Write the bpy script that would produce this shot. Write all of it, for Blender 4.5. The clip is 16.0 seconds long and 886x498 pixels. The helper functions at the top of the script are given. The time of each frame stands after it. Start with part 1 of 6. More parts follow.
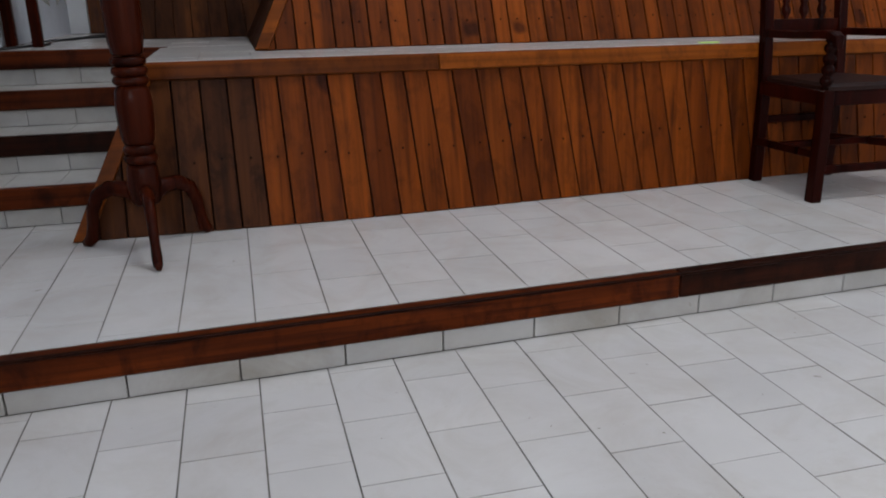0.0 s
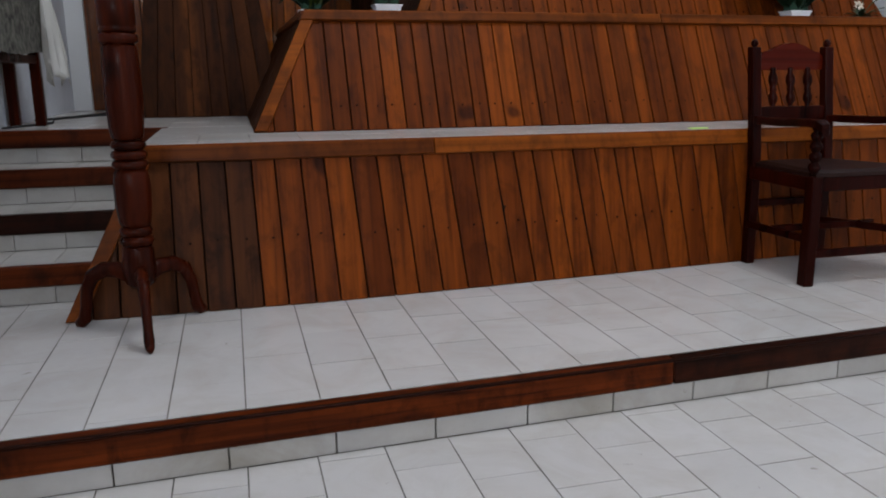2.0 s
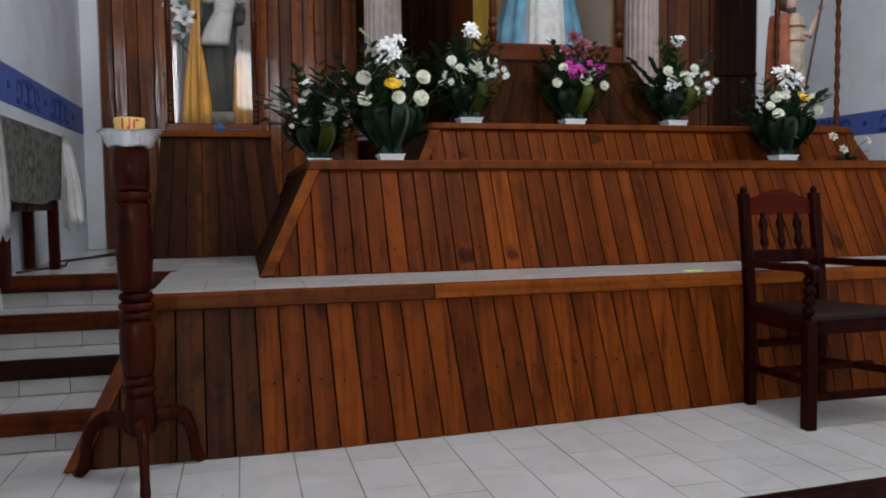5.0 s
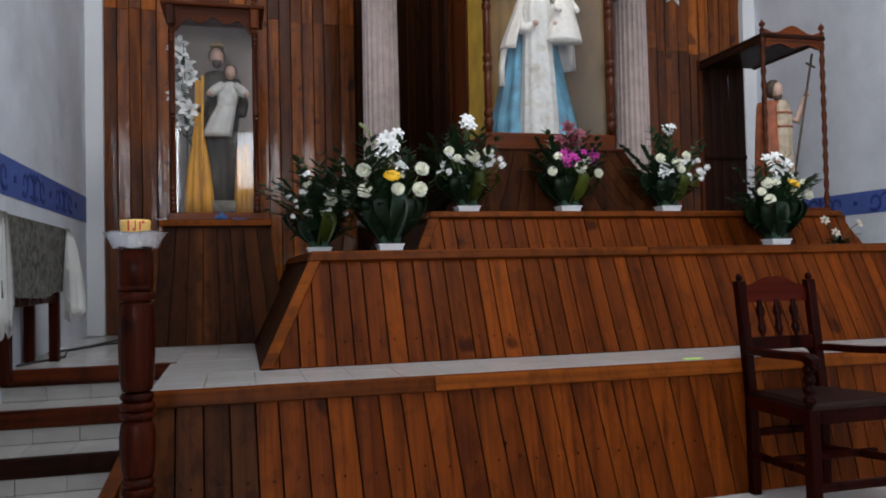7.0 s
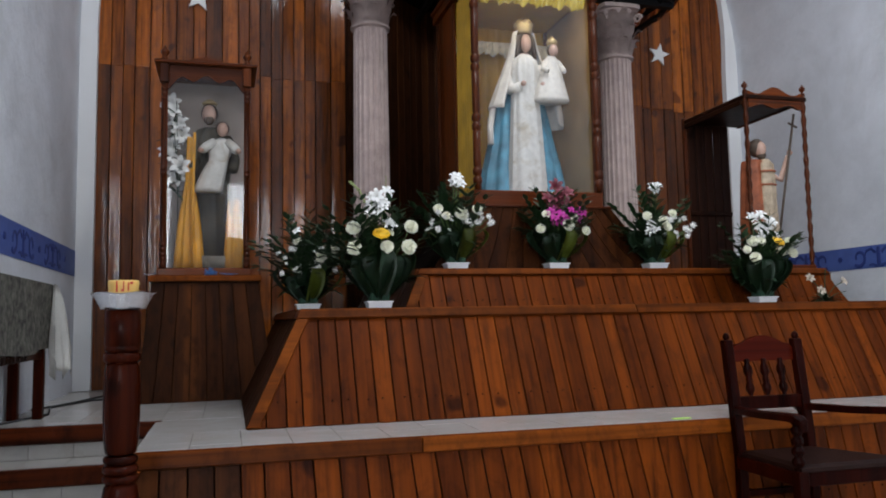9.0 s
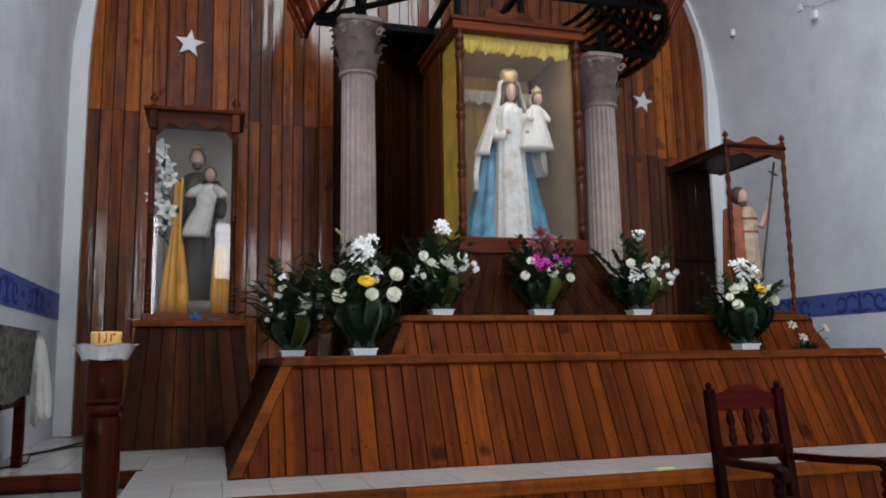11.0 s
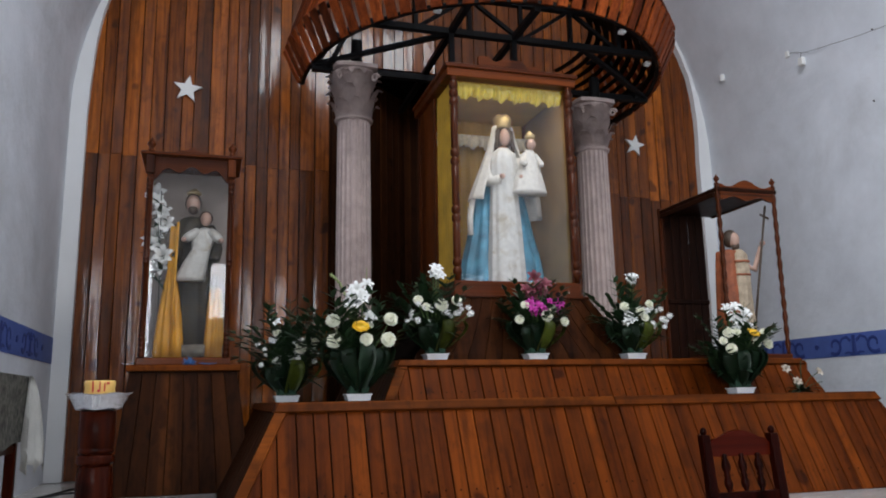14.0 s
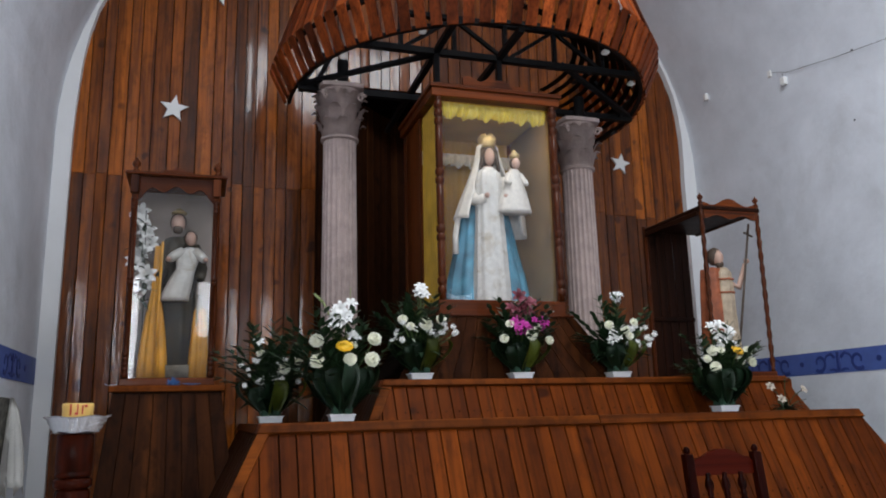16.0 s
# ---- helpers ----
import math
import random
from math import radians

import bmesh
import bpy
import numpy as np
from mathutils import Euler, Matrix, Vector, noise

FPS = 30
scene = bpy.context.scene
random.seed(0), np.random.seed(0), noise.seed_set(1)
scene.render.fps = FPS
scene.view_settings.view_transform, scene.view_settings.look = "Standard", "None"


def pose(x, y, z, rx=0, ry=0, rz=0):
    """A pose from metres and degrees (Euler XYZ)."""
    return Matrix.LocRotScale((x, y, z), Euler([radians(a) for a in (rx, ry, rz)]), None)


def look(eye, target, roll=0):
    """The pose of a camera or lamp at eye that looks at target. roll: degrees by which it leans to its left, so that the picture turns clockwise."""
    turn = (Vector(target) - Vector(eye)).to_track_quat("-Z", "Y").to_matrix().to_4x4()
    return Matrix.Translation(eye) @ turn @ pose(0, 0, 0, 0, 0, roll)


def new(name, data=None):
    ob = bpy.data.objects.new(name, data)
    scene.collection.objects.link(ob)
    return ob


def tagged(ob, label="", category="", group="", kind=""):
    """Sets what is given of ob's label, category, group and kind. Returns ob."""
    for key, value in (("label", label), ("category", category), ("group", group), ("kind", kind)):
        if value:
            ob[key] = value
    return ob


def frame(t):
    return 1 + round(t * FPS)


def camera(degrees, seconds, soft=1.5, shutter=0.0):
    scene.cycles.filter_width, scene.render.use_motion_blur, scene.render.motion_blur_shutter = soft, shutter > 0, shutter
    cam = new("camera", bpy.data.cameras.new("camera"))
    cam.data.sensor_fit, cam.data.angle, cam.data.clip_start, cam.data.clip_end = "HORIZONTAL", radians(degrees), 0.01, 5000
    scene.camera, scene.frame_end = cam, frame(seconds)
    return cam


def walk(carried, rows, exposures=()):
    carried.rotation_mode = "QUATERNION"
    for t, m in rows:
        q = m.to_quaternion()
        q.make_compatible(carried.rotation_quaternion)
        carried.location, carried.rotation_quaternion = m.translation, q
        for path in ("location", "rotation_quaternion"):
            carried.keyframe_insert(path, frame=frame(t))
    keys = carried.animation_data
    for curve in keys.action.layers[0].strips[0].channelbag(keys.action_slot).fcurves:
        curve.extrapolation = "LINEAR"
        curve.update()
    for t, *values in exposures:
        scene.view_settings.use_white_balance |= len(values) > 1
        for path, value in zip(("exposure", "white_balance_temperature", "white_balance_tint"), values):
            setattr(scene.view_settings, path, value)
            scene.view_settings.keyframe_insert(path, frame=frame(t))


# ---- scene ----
cam = camera(59.0, 16.0, soft=1.9)
PATH = [
    (0, (0.003, 0.903, 0.852), (0.48, 2.747, 0.24), -0.9),
    (0.5, (0.004, 0.91, 0.862), (0.491, 2.76, 0.278), -1.0),
    (1, (0.008, 0.908, 0.873), (0.5, 2.769, 0.33), -1.0),
    (1.5, (0.01, 0.907, 0.887), (0.505, 2.783, 0.404), -0.7),
    (2, (0.013, 0.905, 0.9), (0.513, 2.791, 0.46), -0.4),
    (2.5, (0.012, 0.902, 0.918), (0.517, 2.797, 0.525), -0.4),
    (3, (0.009, 0.895, 0.928), (0.511, 2.802, 0.591), -0.5),
    (3.5, (0.011, 0.887, 0.95), (0.495, 2.806, 0.66), -0.5),
    (4, (0.018, 0.875, 0.968), (0.491, 2.803, 0.73), -0.9),
    (4.5, (0.021, 0.87, 0.974), (0.506, 2.802, 0.79), -0.7),
    (5, (0.036, 0.852, 0.996), (0.53, 2.786, 0.868), -0.7),
    (7.5, (0.018, 0.818, 1.098), (0.528, 2.75, 1.194), -1.3),
    (8, (0.022, 0.812, 1.109), (0.543, 2.738, 1.241), -1.2),
    (8.5, (0.022, 0.803, 1.119), (0.548, 2.727, 1.273), -1.2),
    (9, (0.022, 0.799, 1.125), (0.551, 2.719, 1.307), -1.1),
    (11.5, (0.04, 0.752, 1.18), (0.6, 2.648, 1.479), -1.0),
    (12, (0.045, 0.746, 1.183), (0.609, 2.638, 1.501), -1.0),
    (12.5, (0.04, 0.742, 1.189), (0.606, 2.632, 1.519), -0.8),
    (13, (0.039, 0.737, 1.197), (0.601, 2.625, 1.542), -0.9),
    (13.5, (0.034, 0.732, 1.202), (0.597, 2.617, 1.562), -1.0),
    (14, (0.031, 0.729, 1.203), (0.595, 2.611, 1.578), -1.1),
    (14.5, (0.034, 0.726, 1.209), (0.6, 2.604, 1.597), -1.2),
    (15, (0.042, 0.719, 1.213), (0.612, 2.594, 1.612), -1.4),
    (15.5, (0.057, 0.709, 1.216), (0.635, 2.58, 1.622), -1.3),
    (16, (0.065, 0.708, 1.214), (0.65, 2.575, 1.631), -1.4),
]
walk(cam, [(t, look(e, g, r)) for t, e, g, r in PATH])
scene.view_settings.exposure = -1.13

# ---- light: daylight through the nave windows and the open door behind ----
world = bpy.data.worlds.new("sky")
world.use_nodes = True
scene.world = world
wn = world.node_tree.nodes
sky = wn.new("ShaderNodeTexSky")
sky.sky_type, sky.sun_disc = "NISHITA", False
sky.sun_elevation, sky.sun_rotation = radians(50), radians(200)
world.node_tree.links.new(sky.outputs[0], wn["Background"].inputs[0])
wn["Background"].inputs[1].default_value = 0.12


def sky_window(name, m, w, h, watts, colour):
    lamp = bpy.data.lights.new(name, "AREA")
    lamp.shape, lamp.size, lamp.size_y = "RECTANGLE", w, h
    lamp.energy, lamp.color = watts, colour
    ob = new(name, lamp)
    ob.matrix_world = m
    return ob


SKY = (0.93, 0.96, 1.0)
# openings: centre along the wall, centre height, width, height
WEST_WINDOWS = [(-2.3, 2.75, 1.2, 1.9), (-0.5, 2.75, 1.2, 1.9)]
EAST_WINDOWS = [(2.5, 1.0, 1.1, 2.2), (-4.2, 2.75, 1.4, 1.9)]     # the first is a side door
for wy, wz, ww, wh in WEST_WINDOWS:
    sky_window("window_daylight", look((-1.22, wy, wz), (3, wy + 1.8, wz - 0.1)), ww, wh, 235, SKY)
for (wy, wz, ww, wh), watts in zip(EAST_WINDOWS, (15, 60)):
    sky_window("window_daylight", look((5.06, wy, wz), (1, wy + 1.0, wz - 0.1)), ww, wh, watts, SKY)
sky_window("door_daylight", look((1.95, -7.85, 1.4), (1.95, 0, 1.3)), 2.2, 2.8, 95, (1.0, 0.97, 0.92))
sky_window("window_daylight", look((0.65, -7.85, 3.85), (0.8, 0, 2.4)), 1.3, 1.3, 130, SKY)
# skylight in the vault in front of the altar
SKYLIGHT = (0.95, 2.95, 1.5, 3.5)
sky_window("skylight_daylight", look((1.95, 2.5, 6.62), (1.95, 4.0, 2.0)), 1.9, 1.9, 345, SKY)

# ---- materials ----
def mat_new(name):
    m = bpy.data.materials.new(name)
    m.use_nodes = True
    return m, m.node_tree.nodes, m.node_tree.links, m.node_tree.nodes["Principled BSDF"]


def ramp(nodes, stops):
    r = nodes.new("ShaderNodeValToRGB")
    el = r.color_ramp.elements
    while len(el) < len(stops):
        el.new(0.5)
    for e, (p, c) in zip(el, stops):
        e.position, e.color = p, (*c, 1)
    return r


def noise_node(nodes, links, vec, scale, detail=4.0, rough=0.55, distortion=0.0):
    n = nodes.new("ShaderNodeTexNoise")
    n.inputs["Scale"].default_value = scale
    n.inputs["Detail"].default_value = detail
    n.inputs["Roughness"].default_value = rough
    n.inputs["Distortion"].default_value = distortion
    links.new(vec, n.inputs["Vector"])
    return n


def mul(nodes, links, a, b, fac=1.0, mode="MULTIPLY"):
    x = nodes.new("ShaderNodeMix")
    x.data_type, x.blend_type = "RGBA", mode
    for sock, v in ((x.inputs[0], fac), (x.inputs[6], a), (x.inputs[7], b)):
        if isinstance(v, (int, float)):
            sock.default_value = v
        elif isinstance(v, tuple):
            sock.default_value = (*v, 1)
        else:
            links.new(v, sock)
    return x.outputs[2]


def wood(name, light, dark, axis="z", rough=0.3, spread=0.55, random_piece=True, coat=0.25, relief=0.006, shade=0.38, ior=1.22, wave=0.0, grime=0.0):
    """Varnished boards: streaks along the axis, knots, a shade of its own for each piece."""
    m, n, l, b = mat_new(name)
    tc = n.new("ShaderNodeTexCoord")
    info = n.new("ShaderNodeObjectInfo")
    shift = n.new("ShaderNodeVectorMath")
    shift.operation = "SCALE"
    one = n.new("ShaderNodeCombineXYZ")
    for i, k in enumerate((7.0, 13.0, 29.0)):
        one.inputs[i].default_value = k
    l.new(one.outputs[0], shift.inputs[0])
    l.new(info.outputs["Random"], shift.inputs[3])
    add = n.new("ShaderNodeVectorMath")
    l.new(tc.outputs["Object"], add.inputs[0])
    l.new(shift.outputs[0], add.inputs[1])
    mp = n.new("ShaderNodeMapping")
    along = {"x": (0.5, 38, 38), "y": (38, 0.5, 38), "z": (38, 38, 0.5), "front": (25, 0.7, 1.1)}[axis]
    mp.inputs["Scale"].default_value = along
    l.new(add.outputs[0], mp.inputs[0])
    fine = noise_node(n, l, mp.outputs[0], 1.5, 4, 0.55, 0.5)
    mp2 = n.new("ShaderNodeMapping")
    mp2.inputs["Scale"].default_value = tuple(a * 0.16 for a in along)
    l.new(add.outputs[0], mp2.inputs[0])
    wide = noise_node(n, l, mp2.outputs[0], 1.5, 3, 0.5, 0.5)
    r1 = ramp(n, [(0.25, dark), (0.5, tuple((a * 0.6 + c * 0.4) for a, c in zip(light, dark))), (0.78, light)])
    l.new(fine.outputs[0], r1.inputs[0])
    r2 = ramp(n, [(0.3, (shade, shade * 0.9, shade * 0.87)), (0.62, (1.12, 1.1, 1.05))])
    l.new(wide.outputs[0], r2.inputs[0])
    col = mul(n, l, r1.outputs[0], r2.outputs[0])
    if random_piece:
        r3 = ramp(n, [(0.0, (1 - spread, 1 - spread, 1 - spread * 0.9)), (0.35, (0.85, 0.82, 0.8)), (0.8, (1.1, 1.1, 1.08)), (1.0, (1.0 + spread, 1.0 + spread * 1.1, 1.0 + spread))])
        l.new(info.outputs["Random"], r3.inputs[0])
        col = mul(n, l, col, r3.outputs[0])
    # knots
    kn = noise_node(n, l, add.outputs[0], 5.5, 1, 0.4)
    rk = ramp(n, [(0.24, (0.16, 0.12, 0.1)), (0.3, (1, 1, 1))])
    l.new(kn.outputs[0], rk.inputs[0])
    col = mul(n, l, col, rk.outputs[0], 0.75)
    if grime:
        # old polish and handling marks in patches
        gm = n.new("ShaderNodeMapping")
        gm.inputs["Scale"].default_value = (1.6, 1.0, 0.8)
        l.new(add.outputs[0], gm.inputs[0])
        gn = noise_node(n, l, gm.outputs[0], 7.5, 5, 0.68, 0.5)
        rg = ramp(n, [(0.36, (0.36, 0.34, 0.33)), (0.53, (1.04, 1.03, 1.0))])
        l.new(gn.outputs[0], rg.inputs[0])
        col = mul(n, l, col, rg.outputs[0], grime)
    l.new(col, b.inputs["Base Color"])
    rr = n.new("ShaderNodeMapRange")
    rr.inputs[3].default_value, rr.inputs[4].default_value = rough - 0.08, rough + 0.16
    l.new(wide.outputs[0], rr.inputs[0])
    l.new(rr.outputs[0], b.inputs["Roughness"])
    b.inputs["Coat Weight"].default_value = coat
    b.inputs["IOR"].default_value = ior
    b.inputs["Specular IOR Level"].default_value = 0.5
    b.inputs["Coat Roughness"].default_value = 0.1
    bp = n.new("ShaderNodeBump")
    bp.inputs["Strength"].default_value, bp.inputs["Distance"].default_value = 0.35, 0.002
    l.new(fine.outputs[0], bp.inputs["Height"])
    bp2 = n.new("ShaderNodeBump")
    bp2.inputs["Strength"].default_value, bp2.inputs["Distance"].default_value = 0.5, relief
    l.new(wide.outputs[0], bp2.inputs["Height"])
    l.new(bp.outputs[0], bp2.inputs["Normal"])
    last = bp2
    if wave:
        # hand-planed, slightly buckled face
        mp3 = n.new("ShaderNodeMapping")
        mp3.inputs["Scale"].default_value = (1.0, 1.0, 0.3)
        l.new(add.outputs[0], mp3.inputs[0])
        buckle = noise_node(n, l, mp3.outputs[0], 9.0, 2, 0.5, 0.3)
        last = n.new("ShaderNodeBump")
        last.inputs["Strength"].default_value, last.inputs["Distance"].default_value = 0.6, wave
        l.new(buckle.outputs[0], last.inputs["Height"])
        l.new(bp2.outputs[0], last.inputs["Normal"])
    l.new(last.outputs[0], b.inputs["Normal"])
    l.new(last.outputs[0], b.inputs["Coat Normal"])
    return m


def plain(name, colour, rough=0.5, metal=0.0, vary=0.12, scale=6.0, bump=0.15, distance=0.002, stain=None, random_piece=0.0, spec=0.5, rvar=0.1, specks=0.0):
    m, n, l, b = mat_new(name)
    tc = n.new("ShaderNodeTexCoord")
    a = noise_node(n, l, tc.outputs["Object"], scale, 5, 0.6)
    c = noise_node(n, l, tc.outputs["Object"], scale * 7, 4, 0.6)
    r = ramp(n, [(0.3, tuple(max(0, v * (1 - vary)) for v in colour)), (0.7, tuple(min(1, v * (1 + vary)) for v in colour))])
    l.new(a.outputs[0], r.inputs[0])
    col = r.outputs[0]
    if stain:
        big = noise_node(n, l, tc.outputs["Object"], scale * 0.35, 6, 0.7, 0.6)
        rs = ramp(n, [(0.3, stain), (0.48, (1, 1, 1))])
        l.new(big.outputs[0], rs.inputs[0])
        col = mul(n, l, col, rs.outputs[0], 0.8)
    if specks:
        tiny = noise_node(n, l, tc.outputs["Object"], 21, 5, 0.7, 0.4)
        rt = ramp(n, [(0.27, (0.35, 0.31, 0.27)), (0.3, (1, 1, 1))])
        l.new(tiny.outputs[0], rt.inputs[0])
        col = mul(n, l, col, rt.outputs[0], specks)
        veil = noise_node(n, l, tc.outputs["Object"], 3.3, 6, 0.68, 0.8)
        rv = ramp(n, [(0.36, (0.92, 0.9, 0.87)), (0.56, (1, 1, 1))])
        l.new(veil.outputs[0], rv.inputs[0])
        col = mul(n, l, col, rv.outputs[0])
    if random_piece:
        info = n.new("ShaderNodeObjectInfo")
        rp = ramp(n, [(0.0, (1 - random_piece,) * 3), (1.0, (1 + random_piece * 0.4,) * 3)])
        l.new(info.outputs["Random"], rp.inputs[0])
        col = mul(n, l, col, rp.outputs[0])
    l.new(col, b.inputs["Base Color"])
    rr = n.new("ShaderNodeMapRange")
    rr.inputs[3].default_value, rr.inputs[4].default_value = max(0.03, rough - rvar), min(1, rough + rvar)
    l.new(c.outputs[0], rr.inputs[0])
    l.new(rr.outputs[0], b.inputs["Roughness"])
    b.inputs["Metallic"].default_value = metal
    b.inputs["Specular IOR Level"].default_value = spec
    if bump:
        bp = n.new("ShaderNodeBump")
        bp.inputs["Strength"].default_value, bp.inputs["Distance"].default_value = bump, distance
        l.new(c.outputs[0], bp.inputs["Height"])
        l.new(bp.outputs[0], b.inputs["Normal"])
    return m


def glass_pane(name, tint=(1, 1, 1), gloss=0.9):
    m, n, l, b = mat_new(name)
    out = n["Material Output"]
    t = n.new("ShaderNodeBsdfTransparent")
    t.inputs[0].default_value = (*tint, 1)
    g = n.new("ShaderNodeBsdfGlossy")
    g.inputs["Roughness"].default_value = 0.03
    f = n.new("ShaderNodeFresnel")
    f.inputs[0].default_value = 1.6      # both faces of the pane
    mx = n.new("ShaderNodeMixShader")
    l.new(f.outputs[0], mx.inputs[0])
    l.new(t.outputs[0], mx.inputs[1])
    l.new(g.outputs[0], mx.inputs[2])
    l.new(mx.outputs[0], out.inputs[0])
    return m


PLANK = wood("varnished_plank", (0.37, 0.1, 0.009), (0.07, 0.016, 0.002), "front", 0.34, 0.55, coat=0.6, relief=0.016, wave=0.006, grime=0.5)
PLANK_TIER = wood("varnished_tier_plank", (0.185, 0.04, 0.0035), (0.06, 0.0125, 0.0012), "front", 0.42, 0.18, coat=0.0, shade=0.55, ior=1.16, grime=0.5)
# darker tier plank: shade on sides, recess and cores put into its colour
PLANK_SHADED = wood("shaded_varnished_plank", (0.055, 0.017, 0.005), (0.018, 0.006, 0.002), "z", 0.45, 0.35, coat=0.0, ior=1.16, grime=0.6)
TRIM_X = wood("varnished_rail", (0.2, 0.05, 0.005), (0.09, 0.02, 0.002), "x", 0.42, 0.2, coat=0.0, ior=1.16, grime=0.6)
TRIM_Y = wood("varnished_rail_deep", (0.13, 0.032, 0.006), (0.05, 0.012, 0.003), "y", 0.45, 0.3, coat=0.0, ior=1.16)
NOSING = wood("red_nosing_wood", (0.09, 0.016, 0.002), (0.016, 0.003, 0.001), "x", 0.42, 0.12, coat=0.0, ior=1.16, grime=0.85)
NOSING_DARK = wood("dark_nosing_wood", (0.035, 0.008, 0.003), (0.012, 0.003, 0.001), "x", 0.42, 0.12, coat=0.0, ior=1.16, grime=0.8)
TURNED = wood("dark_turned_wood", (0.05, 0.007, 0.0015), (0.012, 0.0016, 0.0007), "z", 0.24, 0.1, coat=0.0, ior=1.15)
CHAIR_WOOD = wood("mahogany_chair_wood", (0.028, 0.0027, 0.0008), (0.006, 0.0007, 0.0004), "z", 0.26, 0.1, coat=0.0, ior=1.13)
CREST_WOOD = wood("polished_crest_wood", (0.085, 0.0075, 0.002), (0.035, 0.003, 0.001), "x", 0.24, 0.1, coat=0.0, ior=1.15)
CASE_WOOD = wood("case_wood", (0.14, 0.032, 0.005), (0.025, 0.005, 0.001), "z", 0.3, 0.2, coat=0.08)
CASE_WOOD_X = wood("case_wood_across", (0.16, 0.035, 0.005), (0.03, 0.006, 0.001), "x", 0.3, 0.2, coat=0.08)
DARK_PANEL = wood("dark_case_panel", (0.03, 0.009, 0.004), (0.008, 0.003, 0.0015), "z", 0.4, 0.3, coat=0.0, ior=1.16)
SOFFIT = wood("near_black_soffit", (0.012, 0.005, 0.003), (0.004, 0.002, 0.001), "z", 0.5, 0.3, coat=0.0, ior=1.16)
SLAT = wood("canopy_slat_wood", (0.3, 0.064, 0.014), (0.09, 0.017, 0.005), "z", 0.42, 0.75, coat=0.0, ior=1.16)
PLANK_GREY_BROWN = wood("grey_brown_plank", (0.085, 0.026, 0.007), (0.03, 0.009, 0.003), "front", 0.48, 0.4, coat=0.0, ior=1.16, grime=0.8)
# near-black puts the shade of board gaps into colour; nail heads share it
CORE = plain("gap_shade_and_nail_black", (0.007, 0.005, 0.004), 0.95, bump=0, spec=0.0)
TILE = plain("glazed_white_tile", (0.505, 0.487, 0.47), 0.2, vary=0.05, scale=2.2, bump=0.05, distance=0.001, random_piece=0.05, rvar=0.03, specks=0.9)
TILE_OLD = plain("chipped_white_tile", (0.39, 0.375, 0.355), 0.32, vary=0.1, scale=5, bump=0.1, stain=(0.7, 0.66, 0.6), random_piece=0.08, specks=0.9)
GROUT = plain("dark_grout", (0.12, 0.108, 0.095), 0.9, vary=0.75, scale=6)
PLASTER = plain("grey_white_plaster", (0.7, 0.73, 0.785), 0.75, vary=0.1, scale=2.1, bump=0.5, distance=0.012, stain=(0.8, 0.79, 0.77))
WHITE = plain("white_painted_plaster", (0.8, 0.81, 0.82), 0.65, vary=0.03, scale=2, bump=0.15, distance=0.003)
BLUE = plain("blue_band_paint", (0.075, 0.125, 0.38), 0.6, vary=0.12, scale=9, bump=0.1)
BLUE_DARK = plain("dark_blue_scroll_paint", (0.022, 0.042, 0.19), 0.6, vary=0.15, bump=0)
STONE = plain("pink_cantera_stone", (0.46, 0.365, 0.34), 0.85, vary=0.16, scale=9, bump=0.6, distance=0.004, stain=(0.78, 0.76, 0.76))
BLACK_STEEL = plain("black_painted_steel", (0.006, 0.006, 0.007), 0.5, bump=0.05, spec=0.12)
STAR = plain("white_star_paint", (0.82, 0.82, 0.8), 0.5, vary=0.03, bump=0)
POT = plain("white_plastic", (0.8, 0.82, 0.84), 0.35, vary=0.03, bump=0)
FOAM = plain("dark_green_foam", (0.02, 0.06, 0.035), 0.9)
LEAF = plain("dark_green_leaf", (0.016, 0.045, 0.014), 0.5, vary=0.35, scale=18, random_piece=0.3, bump=0.1)
LEAF_BROAD = plain("broad_striped_leaf", (0.12, 0.155, 0.02), 0.35, vary=0.45, scale=13, random_piece=0.5, bump=0.1)
LEAF_DEEP = plain("deep_green_leaf", (0.011, 0.034, 0.014), 0.48, vary=0.3, scale=13, bump=0.1)
SPIKE = plain("pale_green_bud", (0.3, 0.36, 0.14), 0.5, bump=0)
STEM = plain("green_stem", (0.1, 0.16, 0.05), 0.5, bump=0)
PETAL = plain("cream_white_petal", (0.9, 0.9, 0.76), 0.55, vary=0.08, scale=30, bump=0)
PETAL_LILY = plain("white_lily_petal", (0.84, 0.84, 0.82), 0.45, vary=0.06, scale=30, bump=0)
PETAL_CREAM = plain("wilting_cream_petal", (0.42, 0.36, 0.29), 0.6, vary=0.35, scale=30, bump=0)
PETAL_YELLOW = plain("yellow_gerbera_petal", (0.85, 0.5, 0.02), 0.5, vary=0.1, scale=30, bump=0)
PETAL_PINK = plain("magenta_orchid_petal", (0.42, 0.02, 0.26), 0.5, vary=0.3, scale=30, bump=0)
PETAL_DUSK = plain("dusky_red_lily_petal", (0.16, 0.028, 0.045), 0.5, vary=0.5, scale=30, bump=0)
GLASS = glass_pane("clear_glass")
LINEN = plain("grey_lace_cloth", (0.1, 0.098, 0.083), 0.75, vary=0.95, scale=30, bump=0.5, stain=(0.4, 0.4, 0.38))
SATIN = plain("white_satin", (0.84, 0.83, 0.79), 0.25, vary=0.06, scale=8, bump=0.1)
FOIL = plain("silver_foil", (0.75, 0.75, 0.77), 0.25, metal=0.9, vary=0.1, scale=40, bump=0.8, distance=0.004)
